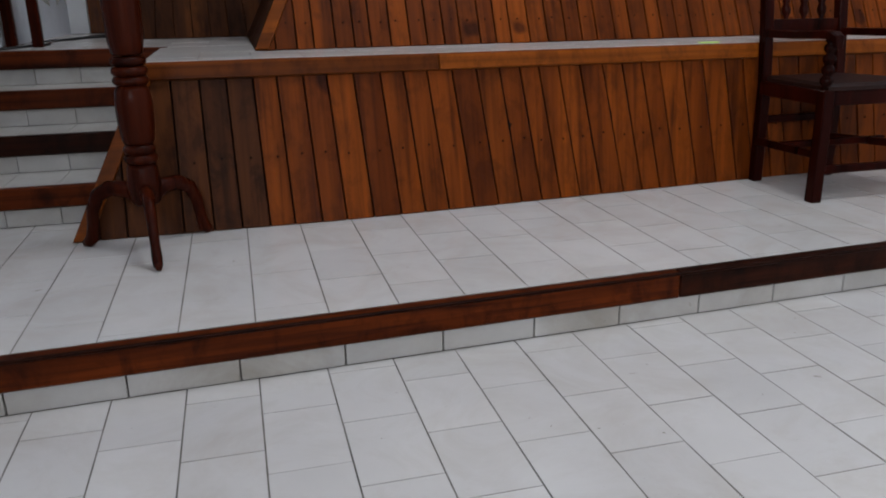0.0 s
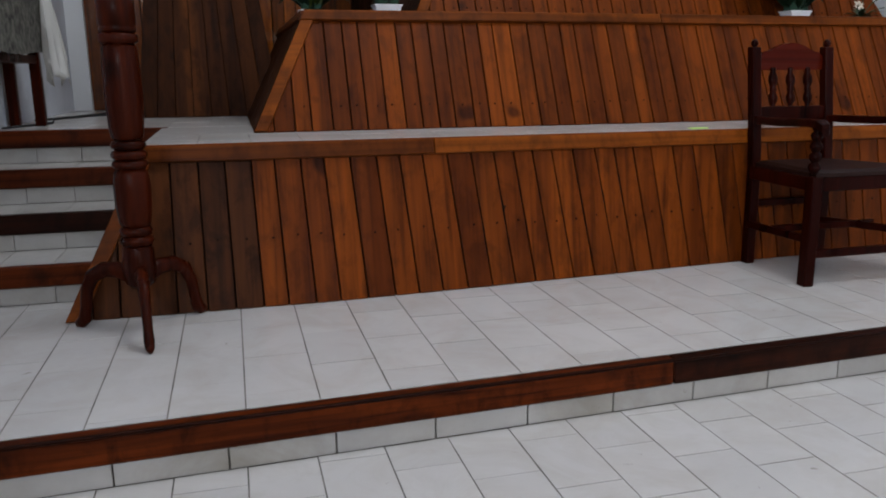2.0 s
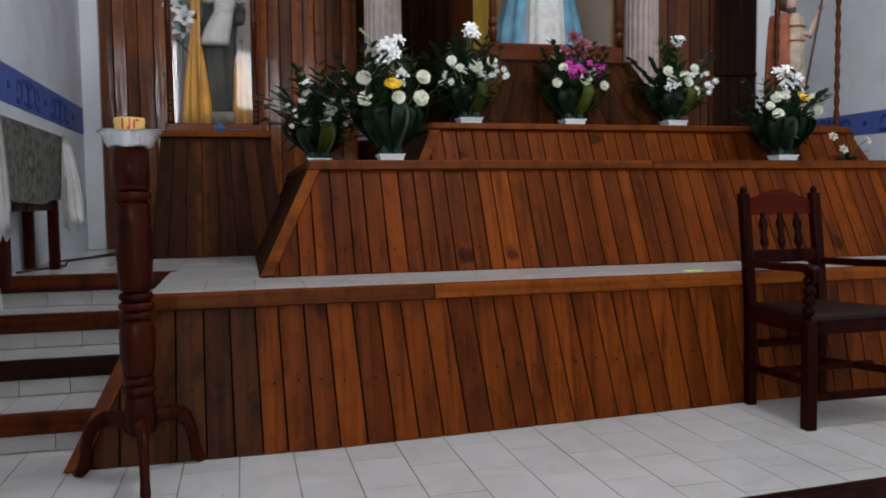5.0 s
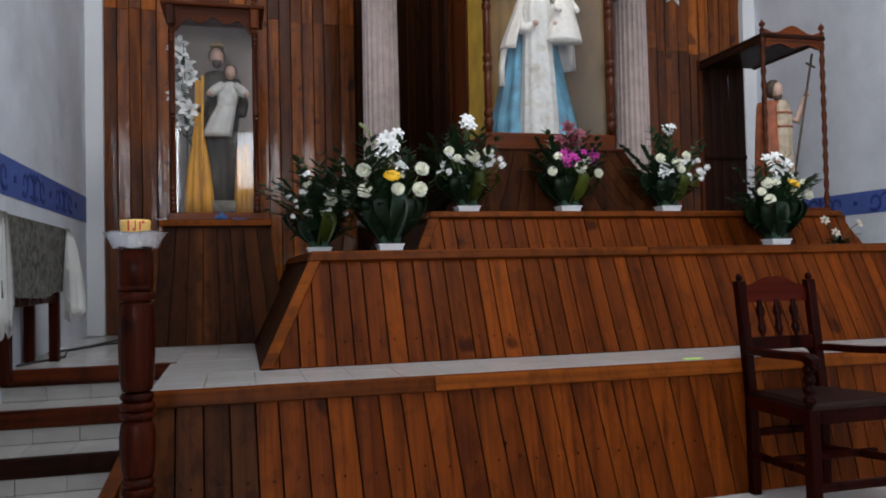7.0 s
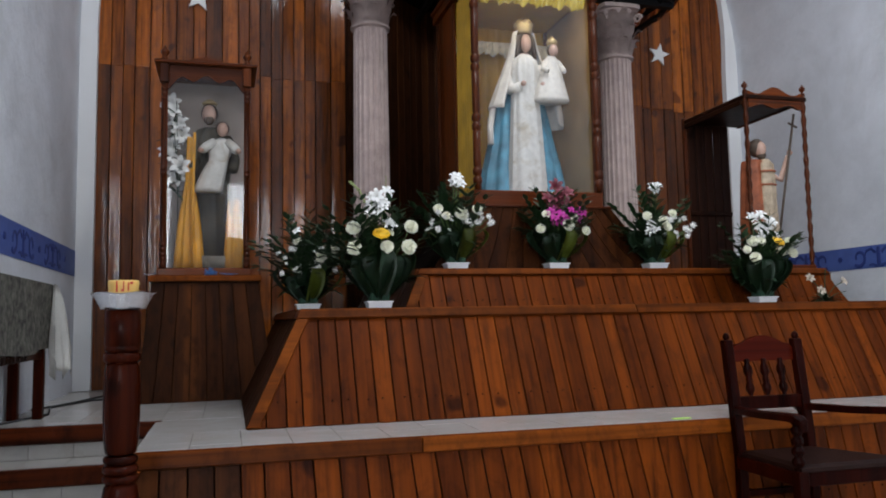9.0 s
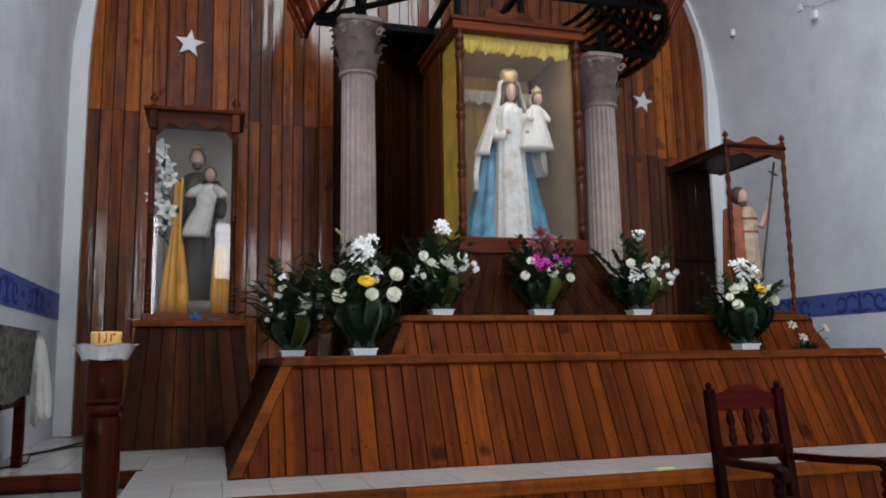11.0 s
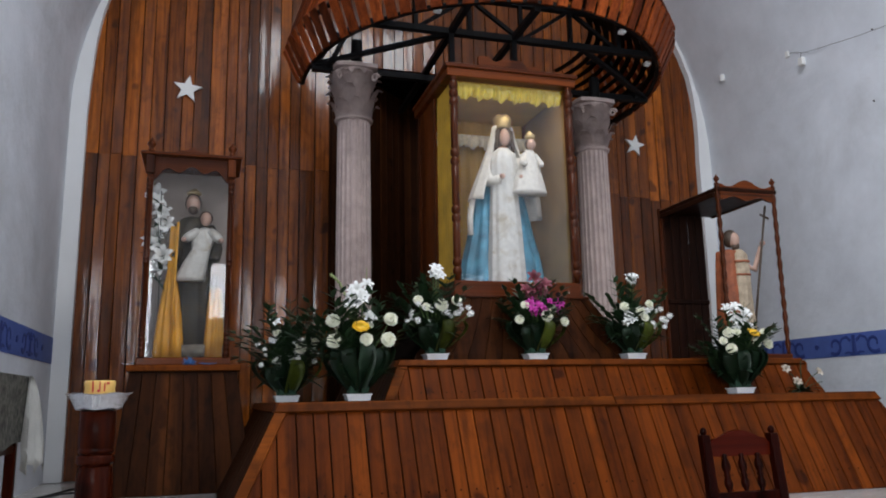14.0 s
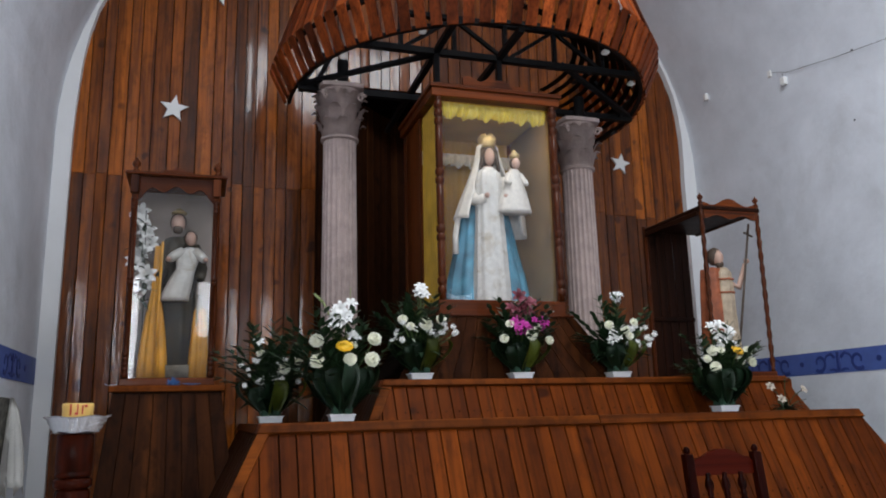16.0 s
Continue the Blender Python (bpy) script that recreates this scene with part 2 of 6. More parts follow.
CANDLE = plain("yellow_candle_wax", (0.72, 0.45, 0.12), 0.5, vary=0.12, scale=20, bump=0.2)
RED_PAINT = plain("red_candle_motif", (0.5, 0.03, 0.02), 0.5, bump=0)
LEATHER = plain("brown_seat_leather", (0.014, 0.0045, 0.003), 0.5, vary=0.2, scale=12, bump=0.4, spec=0.12)
YELLOW_CLOTH = plain("yellow_satin_valance", (0.62, 0.46, 0.035), 0.4, vary=0.3, scale=18, bump=0.3)
OLD_GOLD = plain("old_gold_curtain", (0.42, 0.24, 0.012), 0.5, vary=0.25, scale=6, bump=0.1)
YELLOW_PALE = plain("pale_gold_backdrop", (0.52, 0.31, 0.05), 0.7, vary=0.3, scale=3, bump=0.1)
LACE = plain("cream_lace", (0.68, 0.62, 0.5), 0.7, vary=0.2, scale=30)
ROBE_WHITE = plain("white_robe_plaster", (0.6, 0.59, 0.56), 0.5, vary=0.12, scale=24, stain=(0.62, 0.52, 0.38))
ROBE_BLUE = plain("sky_blue_robe", (0.07, 0.24, 0.35), 0.5, vary=0.6, scale=9)
SKIN = plain("painted_plaster_flesh", (0.5, 0.32, 0.25), 0.5, bump=0)
VEIL = plain("cream_tulle_veil", (0.68, 0.65, 0.6), 0.7, vary=0.12, scale=30)
HAIR = plain("dark_painted_hair", (0.07, 0.045, 0.03), 0.6, bump=0)
GOLD = plain("gilded_metal", (0.5, 0.38, 0.19), 0.5, metal=0.5, bump=0)
ROBE_BROWN = plain("brown_robe", (0.045, 0.036, 0.02), 0.6, vary=0.7, scale=18)
PLINTH_GREY = plain("mottled_grey_plinth", (0.2, 0.18, 0.14), 0.6, vary=0.6, scale=16)
ROBE_RED = plain("red_robe", (0.3, 0.08, 0.03), 0.6, vary=0.45, scale=12)
CREAM_ROBE = plain("aged_cream_robe", (0.42, 0.33, 0.23), 0.6, vary=0.35, scale=14)
ROBE_OCHRE = plain("ochre_drape", (0.75, 0.36, 0.03), 0.5, vary=0.25, scale=8)
DARK_BACK = plain("grey_brown_case_backing", (0.3, 0.245, 0.21), 0.6, vary=0.3, scale=4)
CABLE = plain("black_cable_rubber", (0.015, 0.015, 0.017), 0.5, bump=0)
SPONGE = plain("blue_tinsel", (0.05, 0.14, 0.35), 0.7, vary=0.4, scale=60, bump=0.5)
LIME = plain("lime_sticker", (0.45, 0.75, 0.12), 0.5, bump=0)
PLASTIC = plain("white_socket_plastic", (0.78, 0.78, 0.76), 0.45, bump=0)

CASE_LINING = plain("beige_case_lining", (0.31, 0.2, 0.085), 0.6, vary=0.3, scale=4)
GOLD_LINING = plain("gold_case_lining", (0.5, 0.3, 0.03), 0.6, vary=0.25, scale=4)

# ---- shaping helpers ----
def box(bm, x0, x1, y0, y1, z0, z1, bevel=0.0):
    vs = [bm.verts.new(p) for p in ((x0, y0, z0), (x1, y0, z0), (x1, y1, z0), (x0, y1, z0), (x0, y0, z1), (x1, y0, z1), (x1, y1, z1), (x0, y1, z1))]
    fs = [bm.faces.new([vs[i] for i in q]) for q in ((3, 2, 1, 0), (4, 5, 6, 7), (0, 1, 5, 4), (1, 2, 6, 5), (2, 3, 7, 6), (3, 0, 4, 7))]
    if bevel:
        edges = list({e for f in fs for e in f.edges})
        bmesh.ops.bevel(bm, geom=edges, offset=bevel, segments=1, affect="EDGES")
    return bm


def loft(bm, rings, close=True, cap=True):
    """Rings of equal point counts, skinned one to the next."""
    rows = [[bm.verts.new(p) for p in ring] for ring in rings]
    n = len(rows[0])
    for a, b in zip(rows, rows[1:]):
        for i in range(n if close else n - 1):
            j = (i + 1) % n
            bm.faces.new((a[i], a[j], b[j], b[i]))
    if cap and close:
        bm.faces.new(rows[0][::-1])
        bm.faces.new(rows[-1])
    return bm


def lathe(bm, profile, centre, seg=20, squash=1.0):
    cx, cy, cz = centre
    rings = [[(cx + r * math.cos(a), cy + squash * r * math.sin(a), cz + z) for a in [2 * math.pi * i / seg for i in range(seg)]] for r, z in profile]
    return loft(bm, rings)


def tube(bm, pts, r, seg=6, taper=1.0):
    pts = [Vector(p) for p in pts]
    rings = []
    for i, p in enumerate(pts):
        d = (pts[min(i + 1, len(pts) - 1)] - pts[max(i - 1, 0)]).normalized()
        u = d.orthogonal().normalized() if i == 0 else (u - d * u.dot(d)).normalized()
        v = d.cross(u)
        k = r * (1 + (taper - 1) * i / max(1, len(pts) - 1))
        rings.append([p + k * (math.cos(a) * u + math.sin(a) * v) for a in [2 * math.pi * j / seg for j in range(seg)]])
    return loft(bm, rings)


def prism(bm, pts, out, depth, bevel=0.0):
    """A flat piece: the outline pts, standing depth thick, its face pushed out along out."""
    out = Vector(out).normalized() * depth
    back = [bm.verts.new(Vector(p)) for p in pts]
    front = [bm.verts.new(Vector(p) + out) for p in pts]
    n = len(pts)
    top = bm.faces.new(front)
    bm.faces.new(back[::-1])
    for i in range(n):
        j = (i + 1) % n
        bm.faces.new((back[i], back[j], front[j], front[i]))
    if bevel:
        bmesh.ops.bevel(bm, geom=list(top.edges), offset=bevel, segments=1, affect="EDGES")
    return bm


def sphere(bm, centre, r, sx=1, sy=1, sz=1, u=12, v=8):
    prof = [(max(1e-4, r * math.sin(math.pi * i / v)), -r * math.cos(math.pi * i / v)) for i in range(v + 1)]
    cx, cy, cz = centre
    rings = [[(cx + sx * k * math.cos(a), cy + sy * k * math.sin(a), cz + sz * z) for a in [2 * math.pi * i / u for i in range(u)]] for k, z in prof]
    return loft(bm, rings)


def mesh_of(name, bm, material, smooth=False):
    bmesh.ops.recalc_face_normals(bm, faces=bm.faces)
    me = bpy.data.meshes.new(name)
    bm.to_mesh(me)
    bm.free()
    for mt in material if isinstance(material, (list, tuple)) else [material]:
        me.materials.append(mt)
    if smooth:
        for p in me.polygons:
            p.use_smooth = True
    return me


def part(name, bm, material, parent, label="", smooth=False):
    ob = new(name, mesh_of(name, bm, material, smooth))
    hang(ob, parent)
    return tagged(ob, label)


def hang(ob, parent):
    ob.parent = parent
    ob.matrix_parent_inverse = Matrix.Translation(parent.location).inverted() if parent.type == "EMPTY" else Matrix()
    return ob


def part_of(name, me, m, parent, label=""):
    """A piece that shares its mesh, standing at m."""
    ob = new(name, me)
    hang(ob, parent)
    ob.matrix_basis = m
    return tagged(ob, label)


def solid(name, bm, material, label, category, group="", kind="", smooth=False):
    return tagged(new(name, mesh_of(name, bm, material, smooth)), label, category, group, kind)


def thing(name, base, label, category, group=""):
    ob = new(name)
    ob.empty_display_size = 0.05
    ob.location = base
    return tagged(ob, label, category, group)


def B():
    return bmesh.new()


def clip(poly, a, b, keep):
    """Cuts a 2D polygon by the line a-b; keep is the sign of the side that stays."""
    out = []
    side = lambda p: keep * ((b[0] - a[0]) * (p[1] - a[1]) - (b[1] - a[1]) * (p[0] - a[0]))
    for i, p in enumerate(poly):
        q = poly[(i + 1) % len(poly)]
        sp, sq = side(p), side(q)
        if sp >= 0:
            out.append(p)
        if sp * sq < 0:
            k = sp / (sp - sq)
            out.append((p[0] + k * (q[0] - p[0]), p[1] + k * (q[1] - p[1])))
    return out

# ---- the setting ----
XL, XR, XC, XV = -1.13, 4.95, 1.95, 1.91      # side walls, middle of the arch and of the vault
Y_WOOD, Y_END = 7.5, -8.0               # panelled end wall, entrance wall
Z_LOW, Z_UP = -0.16, 0.636              # nave floor, upper floor (the platform is at 0)
SPRING, R_VAULT, R_ARCH, R_PANEL = 3.55, 3.04, 2.905, 2.96

bm = B()
box(bm, XL - 0.3, XR + 0.3, Y_END - 0.3, 3.2, Z_LOW - 0.2, Z_LOW - 0.0016)
floor_low = solid("floor_nave", bm, GROUT, "white glazed tile floor with dark joints", "floor", kind="structure")
def edge(x):
    """Front edge of the platform, which runs slightly askew to the altar."""
    return 2.985 + 0.047 * x


def strip(bm, x0, x1, d0, d1, z0, z1, bevel=0.0):
    """A bar that follows the platform's edge."""
    ends = [[(x, edge(x) + d0, z0), (x, edge(x) + d1, z0), (x, edge(x) + d1, z1), (x, edge(x) + d0, z1)] for x in (x0, x1)]
    loft(bm, ends)
    if bevel:
        bmesh.ops.bevel(bm, geom=list(bm.edges), offset=bevel, segments=1, affect="EDGES")
    return bm


bm = B()
loft(bm, [[(XL - 0.3, edge(XL - 0.3), z), (XR + 0.3, edge(XR + 0.3), z), (XR + 0.3, 4.4, z), (XL - 0.3, 4.4, z)] for z in (Z_LOW - 0.004, -0.0016)])
floor_mid = solid("floor_platform", bm, GROUT, "raised platform of white glazed tiles", "floor", kind="structure")
bm = B()
box(bm, XL - 0.3, -0.33, 5.15, Y_WOOD + 0.3, -0.004, Z_UP - 0.0016)
box(bm, -0.33, XR + 0.3, 4.133, Y_WOOD + 1.6, -0.004, Z_UP - 0.0016)
floor_up = solid("floor_upper", bm, GROUT, "upper white tiled floor round the altar", "floor", kind="structure")


def side_wall(name, x, out, windows, label):
    """A wall with real openings for the windows."""
    bm = B()
    x0, x1 = sorted((x, x + out * 0.3))
    cuts = sorted(windows)
    y = Y_END
    for wy, wz, ww, wh in cuts:
        box(bm, x0, x1, y, wy - ww / 2, Z_LOW - 0.2, SPRING)
        box(bm, x0, x1, wy - ww / 2, wy + ww / 2, Z_LOW - 0.2, wz - wh / 2)
        box(bm, x0, x1, wy - ww / 2, wy + ww / 2, wz + wh / 2, SPRING)
        y = wy + ww / 2
    box(bm, x0, x1, y, Y_WOOD + 0.3, Z_LOW - 0.2, SPRING)
    return solid(name, bm, PLASTER, label, "wall", kind="structure")


side_wall("wall_west", XL, -1, WEST_WINDOWS, "grey-white plastered side wall with a blue band")
side_wall("wall_east", XR, 1, EAST_WINDOWS, "grey-white plastered side wall with a blue band")
# entrance wall with the door and the round window's opening
bm = B()
for x0, x1, z0, z1 in ((XL - 0.3, 0.85, Z_LOW - 0.2, 3.2), (3.05, XR + 0.3, Z_LOW - 0.2, 3.2), (0.85, 3.05, 2.85, 3.2), (XL - 0.3, 0.0, 3.2, 4.5), (1.3, XR + 0.3, 3.2, 4.5), (XL - 0.3, XR + 0.3, 4.5, 7.0)):
    box(bm, x0, x1, Y_END - 0.3, Y_END, z0, z1)
solid("wall_entrance", bm, PLASTER, "white plastered entrance wall with an open door", "wall", kind="structure")
# barrel vault
bm = B()
N = 40
arc = [math.pi * i / N for i in range(N + 1)]
def vault(y0, y1, a0, a1):
    """A stretch of the barrel vault."""
    k = max(4, int(N * (a1 - a0) / math.pi))
    sweep = [a0 + (a1 - a0) * i / k for i in range(k + 1)]
    prof = [(XV + R_VAULT * math.cos(a), SPRING + R_VAULT * math.sin(a)) for a in sweep]
    prof += [(XV + (R_VAULT + 0.25) * math.cos(a), SPRING + (R_VAULT + 0.25) * math.sin(a)) for a in sweep[::-1]]
    loft(bm, [[(x, y, z) for x, z in prof] for y in (y0, y1)])


half = math.acos((SKYLIGHT[1] - XV) / R_VAULT)
vault(Y_END, SKYLIGHT[2], 0, math.pi)
vault(SKYLIGHT[3], Y_WOOD + 0.3, 0, math.pi)
vault(SKYLIGHT[2], SKYLIGHT[3], 0, half)
vault(SKYLIGHT[2], SKYLIGHT[3], math.acos((SKYLIGHT[0] - XV) / R_VAULT), math.pi)
solid("ceiling", bm, PLASTER, "grey-white plastered barrel vault", "ceiling", kind="structure", smooth=False)
# white arch rim round the panelling
bm = B()
XA = 1.905
rim = lambda a: R_ARCH + (R_VAULT - 0.03 - R_ARCH) * min(1, max(0, (min(a, math.pi - a - 0.1) - 0.02) / 0.3))
ring_in = [(XA + R_ARCH, Z_UP)] + [(XA + rim(a) * math.cos(a), SPRING + rim(a) * math.sin(a)) for a in arc] + [(XA - R_ARCH, Z_UP)]
ring_out = [(XR - 0.002, Z_UP)] + [(XV + (R_VAULT - 0.002) * math.cos(a), SPRING + (R_VAULT - 0.002) * math.sin(a)) for a in arc] + [(XL + 0.002, Z_UP)]
for k in range(len(ring_in) - 1):
    quad = [ring_in[k], ring_out[k], ring_out[k + 1], ring_in[k + 1]]
    loft(bm, [[(x, y, z) for x, z in quad] for y in (7.41, Y_WOOD + 0.05)])
solid("arch_rim", bm, WHITE, "white painted arch and pilasters framing the panelling", "arch", kind="structure")
# end wall behind the panelling
bm = B()
box(bm, XL - 0.3, XR + 0.3, Y_WOOD + 1.3, Y_WOOD + 1.6, 0, 7.0)
wall_north = solid("wall_north", bm, CORE, "end wall clad in varnished brown vertical boards", "wall", kind="structure")


def painted_band(x, side, z0, z1):
    bm = B()
    x0, x1 = sorted((x - side * 0.02, x + side * 0.004))
    box(bm, x0, x1, Y_END + 0.01, 7.405, z0, z1)
    band = solid("trim_band", bm, BLUE, "blue painted band with dark scrollwork on the wall", "wall band", kind="structure")
    zc, h = (z0 + z1) / 2, (z1 - z0)
    y = 4.2
    while y < 7.1:
        bm = B()
        xs = x + side * 0.006
        for s in (-1, 1):
            curl = [(xs, y + s * (0.2 - r * math.cos(a)), zc + r * math.sin(a)) for r, a in [(0.074 - 0.0032 * q, radians(-130 + 24 * q)) for q in range(15)]]
            tube(bm, curl, 0.017, 5, 0.6)
            tube(bm, [(xs, y + s * 0.03, zc + 0.03), (xs, y + s * 0.07, zc + 0.065), (xs, y + s * 0.12, zc + 0.05), (xs, y + s * 0.15, zc + 0.0)], 0.015, 5, 0.6)
            tube(bm, [(xs, y + s * 0.02, zc - 0.075), (xs, y + s * 0.06, zc - 0.06), (xs, y + s * 0.1, zc - 0.065)], 0.014, 5, 0.5)
        tube(bm, [(xs, y, zc - 0.08), (xs, y, zc + 0.075)], 0.024, 6, 0.7)
        for v in bm.verts:
            v.co.x = xs + (v.co.x - xs) * 0.2
        part("scroll", bm, BLUE_DARK, band)
        bm = B()
        prism(bm, [(xs - side * 0.004, y + 0.4 + 0.022 * math.cos(a), zc + 0.022 * math.sin(a)) for a in [math.pi * q / 4 for q in range(8)]], (side, 0, 0), 0.008)
        part("dot", bm, BLUE_DARK, band)
        y += 0.8
    return band


painted_band(XL, 1, 1.52, 1.72)
painted_band(XR, -1, 1.475, 1.655)

# ---- nosing and riser of the platform ----
for k, (x0, x1) in enumerate(((XL, 1.335), (1.338, XR))):
    bm = B()
    strip(bm, x0, x1, -0.045, 0.0, -0.088, -0.001, 0.004)
    part("nosing_board", bm, NOSING_DARK if k else NOSING, floor_mid, "dark brown wooden edge board" if k else "reddish wooden edge board")
bm = B()
strip(bm, XL, XR, -0.0475, -0.036, -0.011, 0.0004, 0.002)
part("nosing_lip", bm, NOSING_DARK, floor_mid, "dark upper lip of the edge board")
bm = B()
strip(bm, XL, XR, -0.012, -0.001, Z_LOW, -0.088)
part("riser_backing", bm, GROUT, floor_mid)
x = -1.234
while x < XR - 0.01:
    x1 = min(x + 0.2935, XR)
    bm = B()
    strip(bm, max(x, XL) + 0.0015, x1 - 0.0015, -0.026, -0.013, Z_LOW, -0.089, 0.0015)
    part("riser_tile", bm, TILE_OLD, floor_mid)
    x = x1 + 0.002

# ---- stairs to the upper floor ----
STEP_Y = (4.25, 4.56, 4.86, 5.14)
bm = B()
for k, y in enumerate(STEP_Y):
    z1 = Z_UP * (k + 1) / 4
    box(bm, XL, -0.33, y + 0.012, 5.16, z1 - Z_UP / 4, z1 - 0.006)
stairs = solid("stairs", bm, GROUT, "four tiled steps with wooden nosings", "stairs", kind="structure")
for k, y in enumerate(STEP_Y):
    z1 = Z_UP * (k + 1) / 4
    bm = B()
    box(bm, XL, -0.3 if k == 3 else -0.335, y - 0.03, y + 0.014, z1 - 0.082, z1 + 0.003, 0.005)
    part("nosing_board", bm, NOSING_DARK if k == 1 else NOSING, stairs, "dark brown wooden nosing" if k == 1 else "reddish brown wooden nosing")
    yb = STEP_Y[k + 1] if k < 3 else 5.2
    x = XL
    while x < -0.34:
        x1 = min(x + 0.205, -0.335)
        if k < 3:
            bm = B()
            box(bm, x + 0.0015, x1 - 0.0015, y + 0.016, yb + 0.01, z1 - 0.007, z1, 0.0012)
            part("tread_tile", bm, TILE_OLD, stairs)
        bm = B()
        box(bm, x + 0.0015, x1 - 0.0015, y + 0.003, y + 0.0125, z1 - Z_UP / 4 + 0.002, z1 - 0.083, 0.0012)
        part("riser_tile", bm, TILE_OLD, stairs)
        x = x1


# ---- panelled tiers of the altar ----
bm = B()
lathe(bm, [(0.0045, -0.004), (0.0045, 0.001), (0.003, 0.0022)], (0, 0, 0), 8)
NAIL = mesh_of("nail", bm, CORE)


def tier(name, label, x0, x1, y0, z0, inset_l, inset_r, y1, z1, yback, rail_h, pitch, seed, joint_x, lean=lambda x: 0.0, skew=lambda x: 0.0):
    """A truncated pyramid clad in boards: front and left side, a rail along the top, a board on the slanted corner."""
    rnd = random.Random(seed)
    name_grey_brown = seed == 3
    bm = B()
    xt0, xt1 = x0 + inset_l, x1 - inset_r
    e = 0.012
    stations = [k / 12 for k in range(13)]
    loft(bm, [[(x0 + e + (x1 - x0 - 2 * e) * k, y0 + skew(x0 + (x1 - x0) * k) + e, z0), (xt0 + e + (xt1 - xt0 - 2 * e) * k, y1 + e, z1 - 0.004), (xt0 + e + (xt1 - xt0 - 2 * e) * k, yback, z1 - 0.004), (x0 + e + (x1 - x0 - 2 * e) * k, yback, z0)] for k in stations])
    body = solid(name, bm, CORE, label, "altar tier")
    h = math.hypot(y1 - y0, z1 - z0)
    n = Vector((0, -(z1 - z0), y1 - y0)).normalized()
    at = lambda u, v: Vector((u, y0 + skew(u) * (1 - v / h) + (y1 - y0) * v / h, z0 + (z1 - z0) * v / h))
    left = ((x0 + 0.005, 0), (xt0 + 0.005, h))
    right = ((x1 - 0.005, 0), (xt1 - 0.005, h))
    x = x0
    while x < x1 + 0.1:
        w = pitch * rnd.uniform(0.86, 1.14)
        s, s1 = lean(x) * h, lean(x + w) * h
        poly = [(x + 0.0033, 0.001), (x + w - 0.0033, 0.001), (x + w - 0.0033 - s1, h - 0.01), (x + 0.0033 - s, h - 0.01)]
        poly = clip(poly, left[0], left[1], -1)
        poly = clip(poly, right[0], right[1], 1) if len(poly) > 2 else poly
        if len(poly) > 2 and max(p[0] for p in poly) - min(p[0] for p in poly) > 0.012:
            bm = B()
            prism(bm, [at(u, v) + n * -0.012 for u, v in poly], n, 0.012 + rnd.uniform(0, 0.003), 0.0018)
            if len(poly) == 4 and x1 - x > 0.2:
                for v in (0.42 if seed == 3 else 0.2,):
                    c = at(x + w * rnd.uniform(0.35, 0.65) - s * v, h * v * rnd.uniform(0.97, 1.03)) + n * 0.002
                    part_of("nail", NAIL, Matrix.Translation(c) @ n.to_track_quat("Z", "Y").to_matrix().to_4x4(), body)
            # leftmost boards of the lowest tier are a darker grey-brown
            part("board", bm, PLANK_GREY_BROWN if x < x0 + 0.62 and name_grey_brown else PLANK_TIER, body)
        x += w
    # rail along the top of the front, in two lengths
    for a, c in ((xt0, joint_x), (joint_x + 0.003, xt1)):
        k = rail_h / h
        bm = B()
        ua = a - (inset_l * k if a == xt0 else 0)
        uc = c + (inset_r * k if c == xt1 else 0)
        prism(bm, [at(ua, h - rail_h), at(uc, h - rail_h), at(c, h), at(a, h)], n, 0.022, 0.003)
        part("top_rail", bm, TRIM_X, body, "orange-brown top rail")
    # boards on top
    bm = B()
    box(bm, xt0, xt1, y1 - 0.004, y1 + 0.07, z1 - 0.004, z1 + 0.008, 0.002)
    part("top_board", bm, TRIM_X, body)
    # slanted corner board
    bw = 0.055
    bm = B()
    k = rail_h / h
    prism(bm, [at(x0, 0.001), at(x0 + bw * 1.1, 0.001), at(x0 + inset_l * (1 - k) + bw * 1.1, h - rail_h - 0.001), at(x0 + inset_l * (1 - k), h - rail_h - 0.001)], n, 0.018, 0.003)
    part("corner_board", bm, TRIM_X, body, "slanted corner board")
    # left side
    hs = math.hypot(inset_l, z1 - z0)
    ns = Vector((-(z1 - z0), 0, inset_l)).normalized()
    ats = lambda u, v: Vector((x0 + inset_l * v / hs, u, z0 + (z1 - z0) * v / hs))
    y = y0
    while y < yback - 0.01:
        w = min(pitch * rnd.uniform(0.86, 1.14), yback - y)
        poly = [(y + 0.0033, 0.001), (y + w - 0.0033, 0.001), (y + w - 0.0033, hs - 0.01), (y + 0.0033, hs - 0.01)]
        poly = clip(poly, (y0 + 0.004, 0), (y1 + 0.004, hs), -1)
        if len(poly) > 2:
            bm = B()
            prism(bm, [ats(u, v) - ns * 0.012 for u, v in poly], ns, 0.012 + rnd.uniform(0, 0.003), 0.0018)
            # the side face's shade is in the board colour
            part("side_board", bm, PLANK_SHADED, body)
        y += w
    bm = B()
    prism(bm, [ats(y0 + (y1 - y0) * (1 - 0.05 / hs), hs - 0.05), ats(yback, hs - 0.05), ats(yback, hs), ats(y1, hs)], ns, 0.018, 0.003)
    part("side_rail", bm, TRIM_Y, body)
    return body


